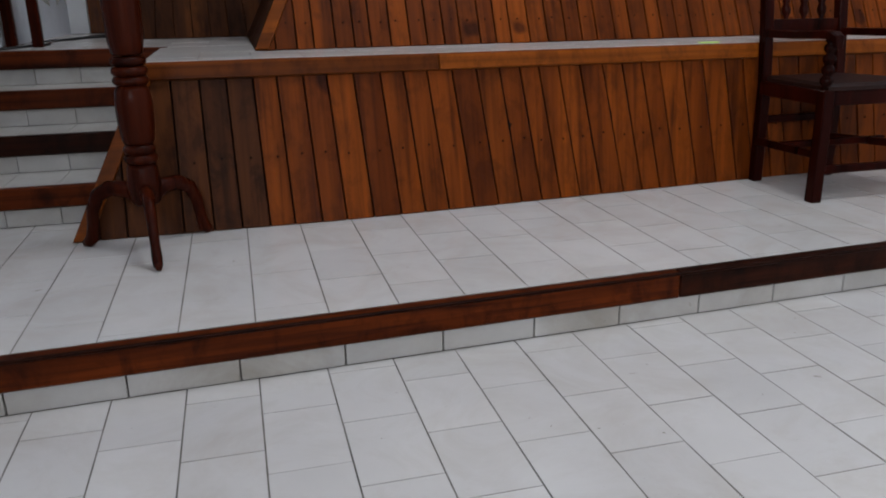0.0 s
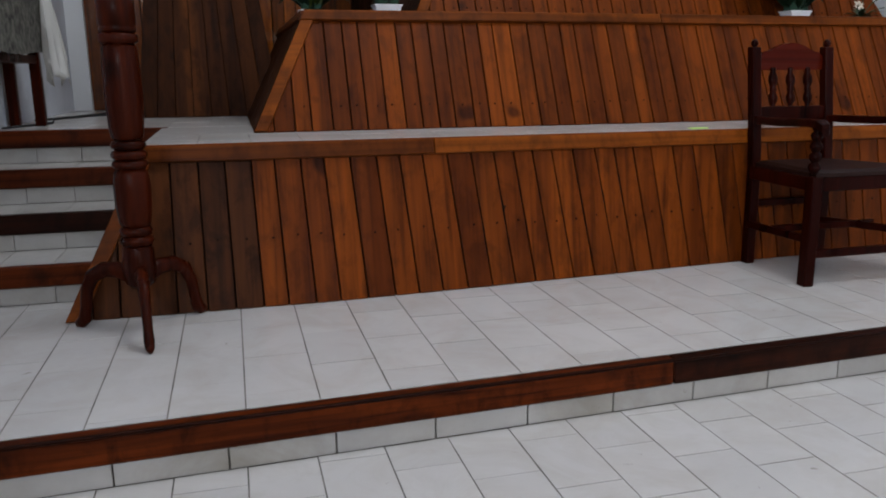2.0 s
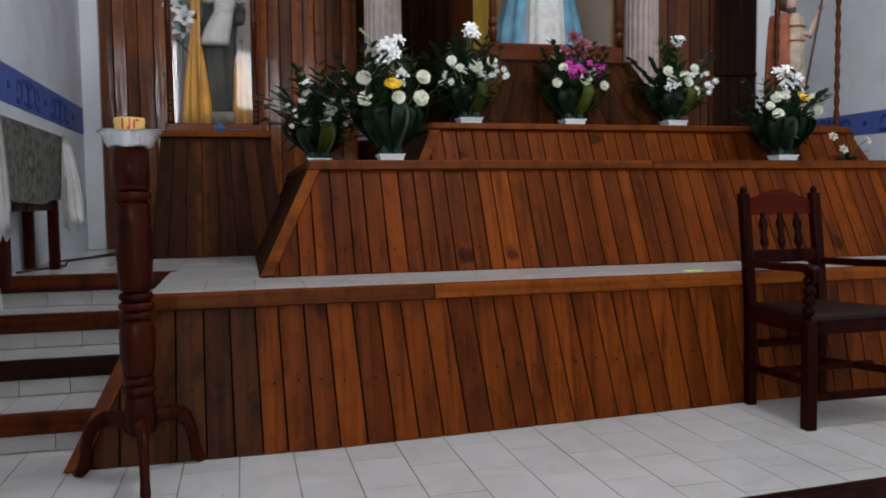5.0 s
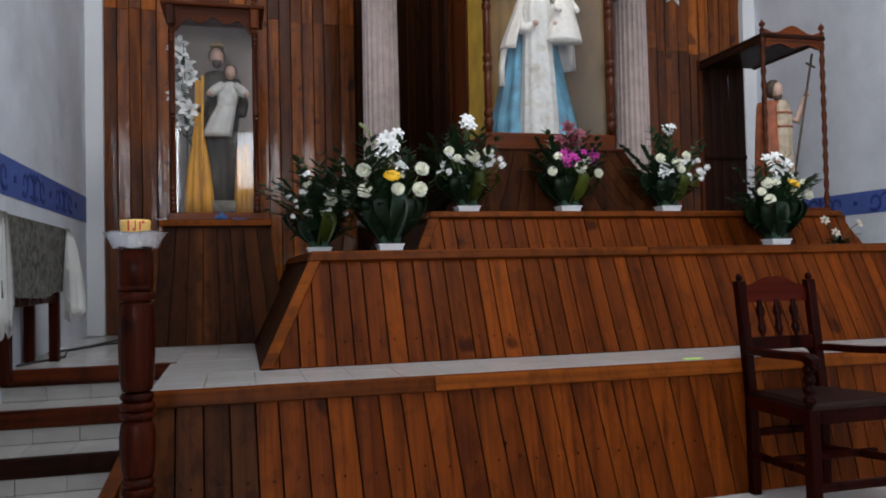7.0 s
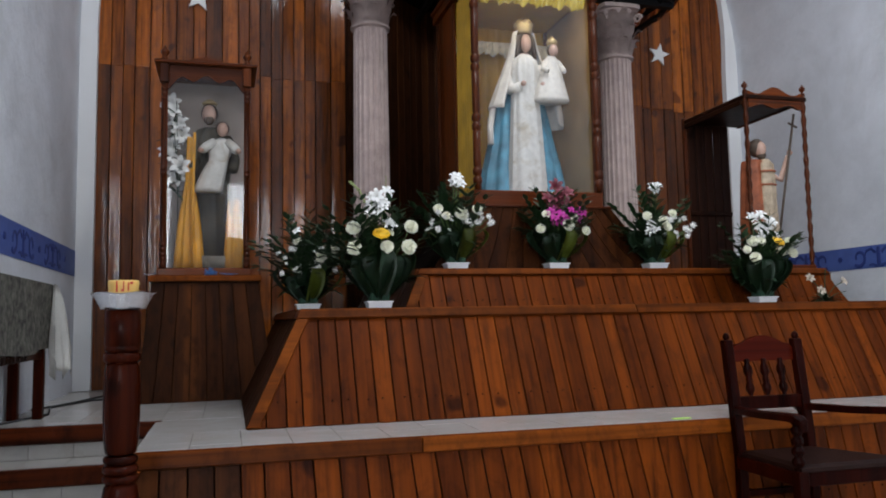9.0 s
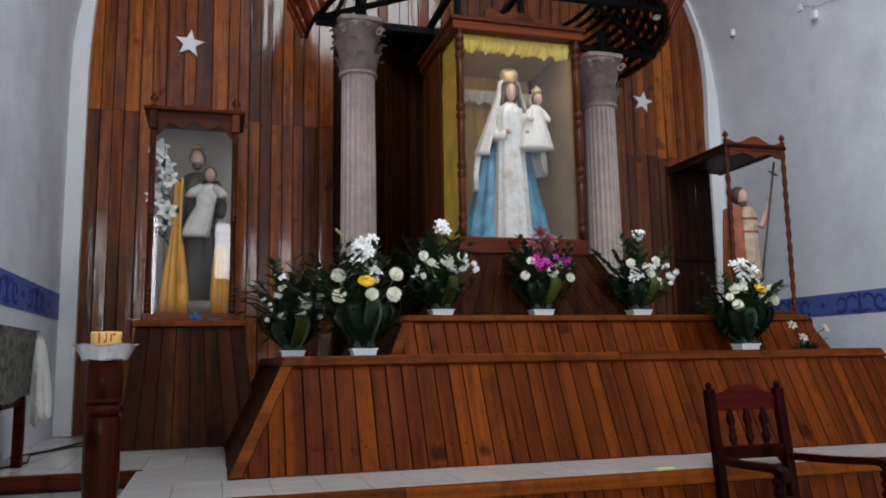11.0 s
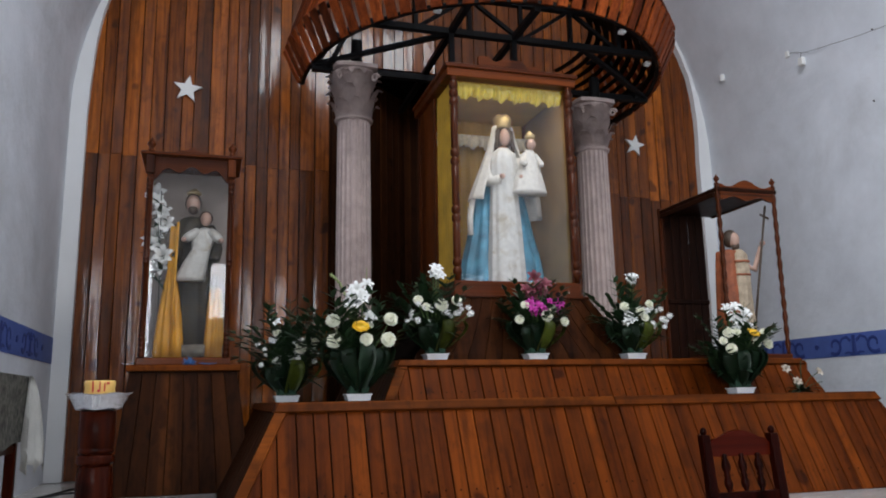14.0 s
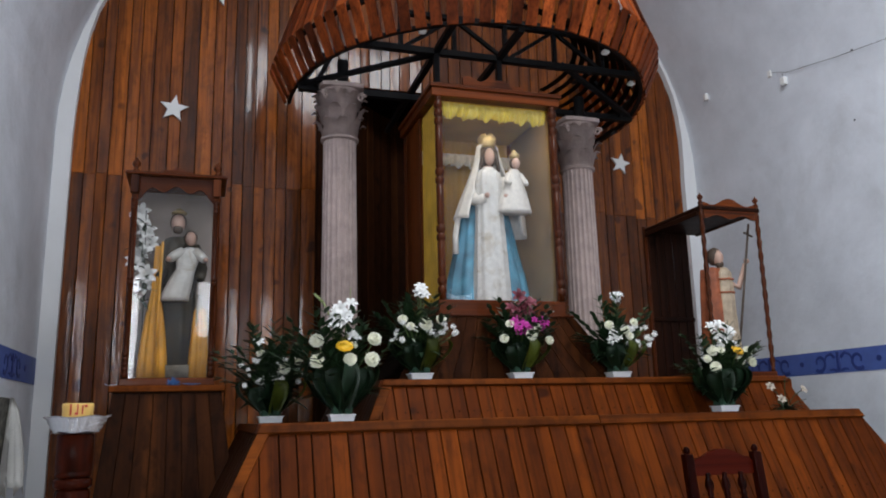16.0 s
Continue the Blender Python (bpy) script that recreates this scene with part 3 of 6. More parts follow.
tier_low = tier("altar_tier", "lowest altar tier clad in slanted varnished brown boards", -0.63, 4.99, 4.0, 0.002, 0.3, 0.02, 4.13, 0.626, 4.15, 0.062, 0.102, 3, 0.825, lambda x: min(0.165, max(0.0, 0.085 * (x + 0.25))), lambda x: -0.05 + 0.07 * min(2.2, max(0.0, x - 0.4)))
tier_mid = tier("altar_tier", "middle altar tier clad in slanted varnished boards, flower pots on it", 0.107, 4.4, 4.6, Z_UP + 0.002, 0.273, 0.27, 4.85, 1.19, 6.7, 0.052, 0.0885, 5, 2.265, lambda x: 0.012 + 0.012 * max(0.0, x - 1.5))
tier_top = tier("altar_tier", "upper altar tier of dark varnished boards carrying the glass cases", 0.98, 4.0, 5.1, 1.192, 0.11, 0.11, 5.2, 1.42, 6.9, 0.04, 0.092, 8, 3.25, lambda x: 0.03)

# ---- boarded end wall ----
rnd = random.Random(11)
JOINT = 3.2
NICHE_X, NICHE_R, NICHE_D, NICHE_TOP = 2.1, 1.16, 0.8, 4.25      # rounded recess behind the middle case
x = XC - R_PANEL
while x < XC + R_PANEL - 0.01:
    w = min(0.112 * rnd.uniform(0.75, 1.2), XC + R_PANEL - x)
    xm = 0 if x < XC < x + w else min(abs(x - XC), abs(x + w - XC), R_PANEL - 0.001)
    top = SPRING + math.sqrt(3.06 ** 2 - xm ** 2) + 0.01
    jz = JOINT + rnd.uniform(-0.02, 0.02) + 0.045 * (1.4 - x) / 2.3
    for z0, z1, d in ((Z_UP, jz - 0.003, 0.022), (jz, top, 0.016)):
        if z1 == jz - 0.003 and abs(x + w / 2 - NICHE_X) < NICHE_R:
            continue
        if z0 == jz and abs(x + w / 2 - NICHE_X) < NICHE_R:
            z0 = NICHE_TOP
        bm = B()
        o = rnd.uniform(0, 0.004)
        t = rnd.uniform(-0.003, 0.003)
        prism(bm, [(x + 0.0032, Y_WOOD, z0), (x + w - 0.0032, Y_WOOD, z0), (x + w - 0.0032, Y_WOOD, z1), (x + 0.0032, Y_WOOD, z1)], (t / w, -1, 0), d + o, 0.002)
        for v in bm.verts:
            if v.co.y < Y_WOOD - 0.005:
                v.co.y += t * (v.co.x - x - w / 2) / w * 2
        part("board", bm, PLANK, wall_north)
    x += w
# boards lining the rounded recess, its shade put into their dark colour
n = 30
for i in range(n):
    u0, u1 = -1 + 2 * i / n, -1 + 2 * (i + 1) / n
    dip = lambda u: Y_WOOD + NICHE_D * 0.5 * (1 + math.cos(math.pi * u))
    p0 = Vector((NICHE_X + NICHE_R * u0, dip(u0), Z_UP))
    p1 = Vector((NICHE_X + NICHE_R * u1, dip(u1), Z_UP))
    d = (p1 - p0).normalized()
    out = Vector((d.y, -d.x, 0))
    up = Vector((0, 0, NICHE_TOP - Z_UP))
    bm = B()
    prism(bm, [p0 + d * 0.002, p1 - d * 0.002, p1 - d * 0.002 + up, p0 + d * 0.002 + up], out, 0.016 + rnd.uniform(0, 0.004), 0.002)
    part("niche_board", bm, PLANK_SHADED, wall_north)
bm = B()
box(bm, XC - 2.9, XC + 2.9, Y_WOOD + 0.002, Y_WOOD + 0.05, NICHE_TOP + 0.01, 6.45)
box(bm, XC - 2.95, NICHE_X - NICHE_R - 0.01, Y_WOOD + 0.002, Y_WOOD + 0.05, Z_UP, NICHE_TOP + 0.01)
box(bm, NICHE_X + NICHE_R + 0.01, XC + 2.95, Y_WOOD + 0.002, Y_WOOD + 0.05, Z_UP, NICHE_TOP + 0.01)
box(bm, NICHE_X - NICHE_R - 0.05, NICHE_X + NICHE_R + 0.05, Y_WOOD - 0.0, Y_WOOD + 1.3, NICHE_TOP + 0.01, NICHE_TOP + 0.08)
part("backing", bm, CORE, wall_north)

# ---- floor tiles, laid in running columns ----
def tiles(parent, name, x0, x1, y0, y1, z, wx, ly, material, seed, gap=0.0042, cross=0.003, lo=0.0, hi=0.0):
    """Columns of tiles; lo and hi let the near or far end follow the platform's edge."""
    rnd = random.Random(seed)
    col = 0
    x = x0
    while x < x1 - 0.01:
        xe = min(x + wx, x1)
        y = y0 - ly * ((0.37 * col + 0.2) % 1.0)
        while y < y1 - 0.005:
            a, b = max(y, y0), min(y + ly, y1)
            if b - a > 0.02:
                bm = B()
                t = rnd.uniform(-0.0008, 0.0008)
                xa, xb = x + gap / 2, xe - gap / 2
                ya = [edge(q) + lo for q in (xa, xb)] if lo and a < edge(x) + lo + 0.02 else [a + cross / 2] * 2
                yb = [edge(q) + hi for q in (xa, xb)] if hi and b > edge(x) + hi - 0.02 else [b - cross / 2] * 2
                if min(yb) - max(ya) > 0.01:
                    prism(bm, [(xa, ya[0], z - 0.005), (xb, ya[1], z - 0.005), (xb, yb[1], z - 0.005), (xa, yb[0], z - 0.005)], (0, 0, 1), 0.005 + t)
                else:
                    bm.free()
                    y += ly
                    continue
                part(name, bm, material, parent)
            y += ly
        x = xe
        col += 1


tiles(floor_mid, "tile", -1.233, XR, 2.9, 4.262, 0.0, 0.2055, 0.31, TILE, 21, lo=0.002)
tiles(floor_low, "tile", -1.163, 3.3, 1.75, 3.2, Z_LOW, 0.193, 0.28, TILE, 22, hi=-0.03)
tiles(floor_up, "tile", -0.33, XR, 4.128, 4.62, Z_UP, 0.205, 0.205, TILE, 23)
tiles(floor_up, "tile", XL, 0.2, 5.155, 7.3, Z_UP, 0.205, 0.31, TILE, 24)
bm = B()
box(bm, -0.33, 0.12, 4.62, 5.15, Z_UP - 0.005, Z_UP)
part("tile_field", bm, TILE, floor_up)
# rest of the nave floor, joined
bm = B()
x = -1.163
col = 0
while x < XR:
    y = Y_END - 0.28 * ((0.37 * col) % 1.0)
    while y < 3.3:
        ye = min(y + 0.277, 1.747 if x < 3.25 else edge(x + 0.1) - 0.03)
        if ye - y > 0.03 and (x > 3.25 or y < 1.75):
            box(bm, x, min(x + 0.19, XR), y, ye, Z_LOW - 0.005, Z_LOW)
        y += 0.28
    x += 0.193
    col += 1
tagged(part("tile_field", bm, TILE, floor_low), kind="stuff")

# ---- flower arrangements ----
def pompon(r, layers, petals, material, name, cup=0.9):
    """A full flower head: rings of spoon-shaped petals over a small heart."""
    rnd = random.Random(len(name))
    bm = B()
    sphere(bm, (0, 0, r * 0.05), r * 0.62, 1, 1, 0.8, 10, 6)
    for k in range(layers):
        f = k / max(1, layers - 1)
        el = radians(-20 + 100 * f)
        m = max(5, int(petals * max(0.25, math.cos(max(0, el)))))
        for i in range(m):
            a = 2 * math.pi * (i + 0.5 * (k % 2) + rnd.uniform(-0.2, 0.2)) / m
            e = el + rnd.uniform(-0.12, 0.12)
            d = Vector((math.cos(a) * math.cos(e), math.sin(a) * math.cos(e), math.sin(e) * (0.35 + 0.5 * cup)))
            s = Vector((-math.sin(a), math.cos(a), 0))
            w = r * 0.19 * rnd.uniform(0.8, 1.2)
            R = r * rnd.uniform(0.9, 1.06)
            lift = Vector((0, 0, r * 0.12 * cup))
            vs = [bm.verts.new(q) for q in (d * r * 0.45 - s * w * 0.6, d * r * 0.45 + s * w * 0.6, d * R * 0.8 + s * w + lift, d * R + s * w * 0.4 + lift * 2, d * R - s * w * 0.4 + lift * 2, d * R * 0.8 - s * w + lift)]
            bm.faces.new(vs)
    if cup < 0.5:
        for v in bm.verts:
            v.co.z *= 0.45
    return mesh_of(name, bm, material, smooth=False)


def trumpet(r, material, name):
    bm = B()
    for i in range(6):
        a = math.pi / 3 * i
        d = Vector((math.cos(a), math.sin(a), 0))
        s = Vector((-math.sin(a), math.cos(a), 0))
        rows = []
        for k, (u, h, w) in enumerate(((0.08, -0.5, 0.08), (0.25, 0.1, 0.2), (0.6, 0.45, 0.3), (0.9, 0.45, 0.2), (1.1, 0.3, 0.02))):
            c = d * u * r + Vector((0, 0, h * r))
            rows.append([bm.verts.new(c - s * w * r), bm.verts.new(c + Vector((0, 0, -0.06 * r))), bm.verts.new(c + s * w * r)])
        for p, q in zip(rows, rows[1:]):
            for j in range(2):
                bm.faces.new((p[j], p[j + 1], q[j + 1], q[j]))
    return mesh_of(name, bm, material, smooth=True)


MUM = pompon(0.038, 8, 15, PETAL, "chrysanthemum")
SMALL = pompon(0.017, 3, 7, PETAL_LILY, "small_bloom")
LILY = trumpet(0.05, PETAL_LILY, "lily")
LILY_CREAM = trumpet(0.05, PETAL_CREAM, "lily_cream")
GERB = pompon(0.05, 3, 22, PETAL_YELLOW, "gerbera", 0.2)
ORCH = trumpet(0.034, PETAL_PINK, "orchid")
DUSK = trumpet(0.055, PETAL_DUSK, "red_lily")


def blade(bm, base, direction, length, width, droop, seg=6, fold=0.25):
    """A pointed leaf that bends over."""
    d = Vector(direction).normalized()
    side = d.cross(Vector((0, 0, 1)))
    side = side.normalized() if side.length > 0.05 else Vector((1, 0, 0))
    p = Vector(base)
    rows = []
    for k in range(seg + 1):
        f = k / seg
        w = width * math.sin(math.pi * min(0.98, 0.12 + 0.86 * f)) ** 0.8 * 0.5
        nrm = side.cross(d)
        rows.append([bm.verts.new(p - side * w), bm.verts.new(p - nrm * w * fold), bm.verts.new(p + side * w)])
        d = (d + Vector((0, 0, -droop / seg))).normalized()
        p = p + d * length / seg
    for a, b in zip(rows, rows[1:]):
        for j in range(2):
            bm.faces.new((a[j], a[j + 1], b[j + 1], b[j]))


def broad_leaf(bm, base, az, height, width, out, curl=0.0):
    """A folded tropical leaf standing up round the pot, its tip bent back in."""
    d = Vector((math.cos(az), math.sin(az), 0))
    s = Vector((-d.y, d.x, 0))
    rows = []
    for k in range(9):
        f = k / 8
        r = out * math.sin(math.pi * 0.62 * f) ** 1.2 + 0.03
        z = height * (f if f < 0.75 else 0.75 + (f - 0.75) * 0.6)
        w = width * 0.5 * (0.35 + 0.65 * math.sin(math.pi * (0.12 + 0.7 * f)))
        c = Vector(base) + d * r + Vector((0, 0, z)) - d * curl * max(0, f - 0.7)
        rows.append([bm.verts.new(c + s * w * q + d * (0.015 * (abs(q) - 0.5)) ) for q in (-1, -0.5, 0, 0.5, 1)])
    for a, b in zip(rows, rows[1:]):
        for j in range(4):
            bm.faces.new((a[j], a[j + 1], b[j + 1], b[j]))
    bmesh.ops.solidify(bm, geom=bm.faces[:], thickness=0.002)



# ---- candle stand ----
def candle_stand(x, y):
    st = thing("candle_stand", (x, y, 0), "dark turned wooden candle stand on three curved legs", "candle stand")
    def seg_part(name, prof, seg=28):
        bm = B()
        lathe(bm, prof, (x, y, 0), seg)
        part(name, bm, TURNED, st, smooth=True)
    seg_part("upper_shaft", [(0.045, 1.185), (0.059, 1.18), (0.06, 1.06), (0.056, 1.055), (0.06, 1.05), (0.058, 1.04), (0.05, 1.035)])
    seg_part("collar", [(0.05, 1.036), (0.062, 1.03), (0.063, 1.008), (0.056, 1.0), (0.05, 0.998)])
    seg_part("long_shaft", [(0.05, 0.999), (0.057, 0.99), (0.061, 0.93), (0.062, 0.82), (0.058, 0.73), (0.052, 0.69), (0.045, 0.685)])
    for z, r in ((0.655, 0.058), (0.622, 0.06), (0.59, 0.059)):
        seg_part("ring", [(0.045, z + 0.026), (r - 0.006, z + 0.024), (r, z + 0.015), (r, z + 0.006), (r - 0.006, z - 0.002), (0.045, z - 0.006)])
    seg_part("bulb_shaft", [(0.046, 0.586), (0.056, 0.57), (0.062, 0.53), (0.061, 0.46), (0.054, 0.4), (0.048, 0.386)])
    for z, r in ((0.355, 0.056), (0.322, 0.058)):
        seg_part("ring", [(0.045, z + 0.03), (r - 0.006, z + 0.024), (r, z + 0.014), (r - 0.006, z - 0.002), (0.045, z - 0.004)])
    seg_part("hub", [(0.045, 0.32), (0.052, 0.3), (0.058, 0.24), (0.05, 0.18), (0.03, 0.165)])
    for fx, fy in ((-0.296, 3.525), (-0.53, 3.87), (-0.15, 3.945)):
        dx, dy = fx - x, fy - y
        r = math.hypot(dx, dy)
        dx, dy = dx / r, dy / r
        bm = B()
        path = [(0.02, 0.2, 0.034), (0.08, 0.222, 0.031), (0.14, 0.222, 0.029), (0.19, 0.195, 0.027), (0.217, 0.14, 0.024), (0.226, 0.08, 0.022), (0.234, 0.035, 0.025), (0.252, 0.018, 0.022), (0.272, 0.012, 0.012)]
        rings = []
        for i, (d, z, k) in enumerate(path):
            a, b = path[max(i - 1, 0)], path[min(i + 1, len(path) - 1)]
            td, tz = b[0] - a[0], b[1] - a[1]
            tl = math.hypot(td, tz)
            nd, nz = -tz / tl, td / tl
            rings.append([(x + dx * (d + nd * k * math.cos(q)) - dy * k * 0.75 * math.sin(q), y + dy * (d + nd * k * math.cos(q)) + dx * k * 0.75 * math.sin(q), max(0.0, z + nz * k * math.cos(q))) for q in [math.pi * j / 5 for j in range(10)]])
        loft(bm, rings)
        part("leg", bm, TURNED, st, "curved leg with a small foot", smooth=True)
    dish = thing("foil_dish", (x, y, 1.185), "crimped silver foil dish on the candle stand", "dish")
    bm = B()
    rings = []
    for r, z in ((0.045, 1.186), (0.075, 1.19), (0.088, 1.215), (0.1, 1.238), (0.11, 1.243), (0.098, 1.241), (0.082, 1.216), (0.06, 1.196)):
        rings.append([(x + (r + (0.0012 + 0.001 * math.sin(3 * a)) * math.cos(22 * a + 0.8 * math.sin(2 * a)) * (z > 1.2)) * math.cos(a), y + (r + (0.0012 + 0.001 * math.sin(3 * a)) * math.cos(22 * a + 0.8 * math.sin(2 * a)) * (z > 1.2)) * math.sin(a), z + 0.003 * math.sin(5 * a)) for a in [2 * math.pi * i / 96 for i in range(96)]])
    loft(bm, rings)
    part("bowl", bm, FOIL, dish)
    c = thing("candle", (x, y, 1.197), "short thick yellow candle with red motifs in the foil dish", "candle")
    bm = B()
    lathe(bm, [(0.045, 1.197), (0.05, 1.2), (0.052, 1.235), (0.05, 1.262), (0.053, 1.278), (0.05, 1.288), (0.035, 1.286), (0.02, 1.28)], (x, y, 0), 24)
    part("wax", bm, CANDLE, c, smooth=True)
    for a0, w, z0, z1 in ((-1.95, 0.1, 1.247, 1.285), (-1.62, 0.18, 1.248, 1.256), (-1.5, 0.08, 1.25, 1.284), (-1.2, 0.08, 1.25, 1.28), (-1.05, 0.2, 1.274, 1.282)):
        bm = B()
        ring = [[(x + r * math.cos(a0 + q * w), y + r * math.sin(a0 + q * w), z) for r, z in ((0.05, z0), (0.0535, z0), (0.0535, z1), (0.05, z1))] for q in (0, 0.5, 1)]
        loft(bm, ring)
        part("motif", bm, RED_PAINT, c, "red bar")


candle_stand(-0.335, 3.78)


# ---- armchair ----
def armchair():
    ch = thing("armchair", (2.58, 3.85, 0), "dark mahogany armchair with turned back spindles and leather seat", "chair")
    W = CHAIR_WOOD
    xl, xr, yf, yb = 2.335, 2.9, 3.632, 4.062
    bl, br = 2.352, 2.745
    def post(name, pts, w, d, label=""):
        bm = B()
        loft(bm, [[(px - w / 2, py - d / 2, pz), (px + w / 2, py - d / 2, pz), (px + w / 2, py + d / 2, pz), (px - w / 2, py + d / 2, pz)] for px, py, pz in pts])
        bmesh.ops.bevel(bm, geom=list(bm.edges), offset=0.004, segments=1, affect="EDGES")
        return part(name, bm, W, ch, label)
    def rail(name, a, b, w, h, label=""):
        bm = B()
        a, b = Vector(a), Vector(b)
        d = (b - a).normalized()
        s = d.cross(Vector((0, 0, 1))).normalized() * w / 2
        u = Vector((0, 0, h / 2))
        loft(bm, [[p - s - u, p + s - u, p + s + u, p - s + u] for p in (a, b)])
        bmesh.ops.bevel(bm, geom=list(bm.edges), offset=0.003, segments=1, affect="EDGES")
        return part(name, bm, W, ch, label)
    for x0, x1 in ((2.362, bl), (2.755, br)):
        p = post("back_post", [(x0, yb, 0), (x0 * 0.5 + x1 * 0.5, yb, 0.46), (x1, yb + 0.02, 0.7), (x1, yb + 0.06, 1.005)], 0.046, 0.045)
        bm = B()
        lathe(bm, [(0.008, 1.0), (0.012, 1.006), (0.018, 1.02), (0.012, 1.034), (0.004, 1.04)], (x1, yb + 0.06, 0), 12)
        part("finial", bm, W, p, smooth=True)
    for x in (xl, xr):
        post("front_leg", [(x, yf, 0), (x, yf, 0.3), (x, yf + 0.005, 0.47)], 0.05, 0.05)
        bm = B()
        prof = [(0.02, 0.468)]
        for k in range(4):
            z = 0.485 + 0.043 * k
            prof += [(0.016, z), (0.025, z + 0.012), (0.027, z + 0.021), (0.024, z + 0.031), (0.015, z + 0.04)]
        prof += [(0.024, 0.662), (0.02, 0.672)]
        lathe(bm, prof, (x, yf + 0.01, 0), 14)
        part("arm_support", bm, W, ch, "bobbin-turned arm support", smooth=True)
        xb = bl if x == xl else br
        bm = B()
        path = [(xb, yb + 0.03, 0.675, 0.02), (xb + (x - xb) * 0.5, yb - 0.2, 0.677, 0.022), (x, yf + 0.05, 0.686, 0.026), (x, yf - 0.005, 0.684, 0.027), (x, yf - 0.035, 0.668, 0.02), (x, yf - 0.04, 0.65, 0.012)]
        loft(bm, [[(px - w, py, pz - 0.016), (px + w, py, pz - 0.016), (px + w, py, pz + 0.012), (px + w * 0.6, py, pz + 0.017), (px - w * 0.6, py, pz + 0.017), (px - w, py, pz + 0.012)] for px, py, pz, w in path])
        part("arm", bm, W, ch, "curved wooden arm")
        rail("side_rail", (x, yf, 0.435), (xb - 0.003, yb, 0.435), 0.03, 0.06)
        rail("side_stretcher", (x, yf, 0.2), (xb - 0.006, yb, 0.19), 0.024, 0.032)
    rail("front_rail", (xl, yf, 0.435), (xr, yf, 0.435), 0.03, 0.06)
    rail("back_rail", (bl, yb, 0.435), (br, yb, 0.435), 0.03, 0.06)
    rail("front_stretcher", (xl, yf + 0.005, 0.135), (xr, yf + 0.005, 0.135), 0.024, 0.034)
    rail("middle_stretcher", (xl + 0.01, yf + 0.25, 0.2), (xr - 0.01, yf + 0.25, 0.2), 0.024, 0.03)
    rail("back_stretcher", (bl, yb, 0.29), (br, yb, 0.29), 0.024, 0.032)
    bm = B()
    loft(bm, [[(xl - 0.012, yf - 0.02, z), (xr + 0.012, yf - 0.02, z), (br + 0.0, yb + 0.0, z), (bl - 0.0, yb + 0.0, z)] for z in (0.466, 0.482)] + [[(xl + 0.02, yf + 0.01, 0.492), (xr - 0.02, yf + 0.01, 0.492), (br - 0.03, yb - 0.03, 0.492), (bl + 0.03, yb - 0.03, 0.492)]])
    part("seat", bm, LEATHER, ch, "worn dark brown leather seat", smooth=False)
    # crest rail with a shaped upper edge
    bm = B()
    top = []
    n = 28
    x0, x1 = bl + 0.018, br - 0.018
    for i in range(n + 1):
        k = i / n
        e = min(k, 1 - k) * 2
        z = 0.955 + (0.028 if e > 0.16 else 0.028 * e / 0.16) + 0.04 * max(0, math.sin(math.pi * min(1, max(0, (e - 0.3) / 0.7)) / 2)) * (e > 0.3)
        top.append((x0 + (x1 - x0) * k, yb + 0.052, z))
    prism(bm, [(x0, yb + 0.052, 0.9), (x1, yb + 0.052, 0.9)] + top[::-1], (0, 1, 0), 0.024, 0.003)
    part("crest_rail", bm, CREST_WOOD, ch, "polished red shaped crest rail")
    rail("lower_back_rail", (bl, yb + 0.022, 0.705), (br, yb + 0.022, 0.705), 0.026, 0.062)
    for sx, ux in ((bl + 0.02, 1), (br - 0.02, -1)):
        bm = B()
        curve = [(sx + ux * 0.06 * (1 - math.cos(q)), yb + 0.012, 0.676 - 0.06 * (1 - math.sin(q))) for q in [math.pi / 2 * j / 6 for j in range(7)]]
        prism(bm, [(sx, yb + 0.012, 0.676)] + curve[::-1], (0, 1, 0), 0.02, 0.002)
        part("bracket", bm, W, ch, "curved bracket under the back rail")
    for k in (0.26, 0.5, 0.74):
        bm = B()
        x = bl + (br - bl) * k
        prof = [(0.01, 0.0), (0.015, 0.008), (0.009, 0.018), (0.019, 0.04), (0.021, 0.055), (0.012, 0.08), (0.018, 0.09), (0.012, 0.1), (0.022, 0.125), (0.02, 0.148), (0.01, 0.17), (0.015, 0.18), (0.011, 0.19)]
        loft(bm, [[(x + r * math.cos(a), yb + 0.028 + 0.13 * z + r * math.sin(a), 0.722 + z) for a in [2 * math.pi * q / 12 for q in range(12)]] for r, z in prof])
        part("spindle", bm, W, ch, "turned back spindle", smooth=True)


armchair()


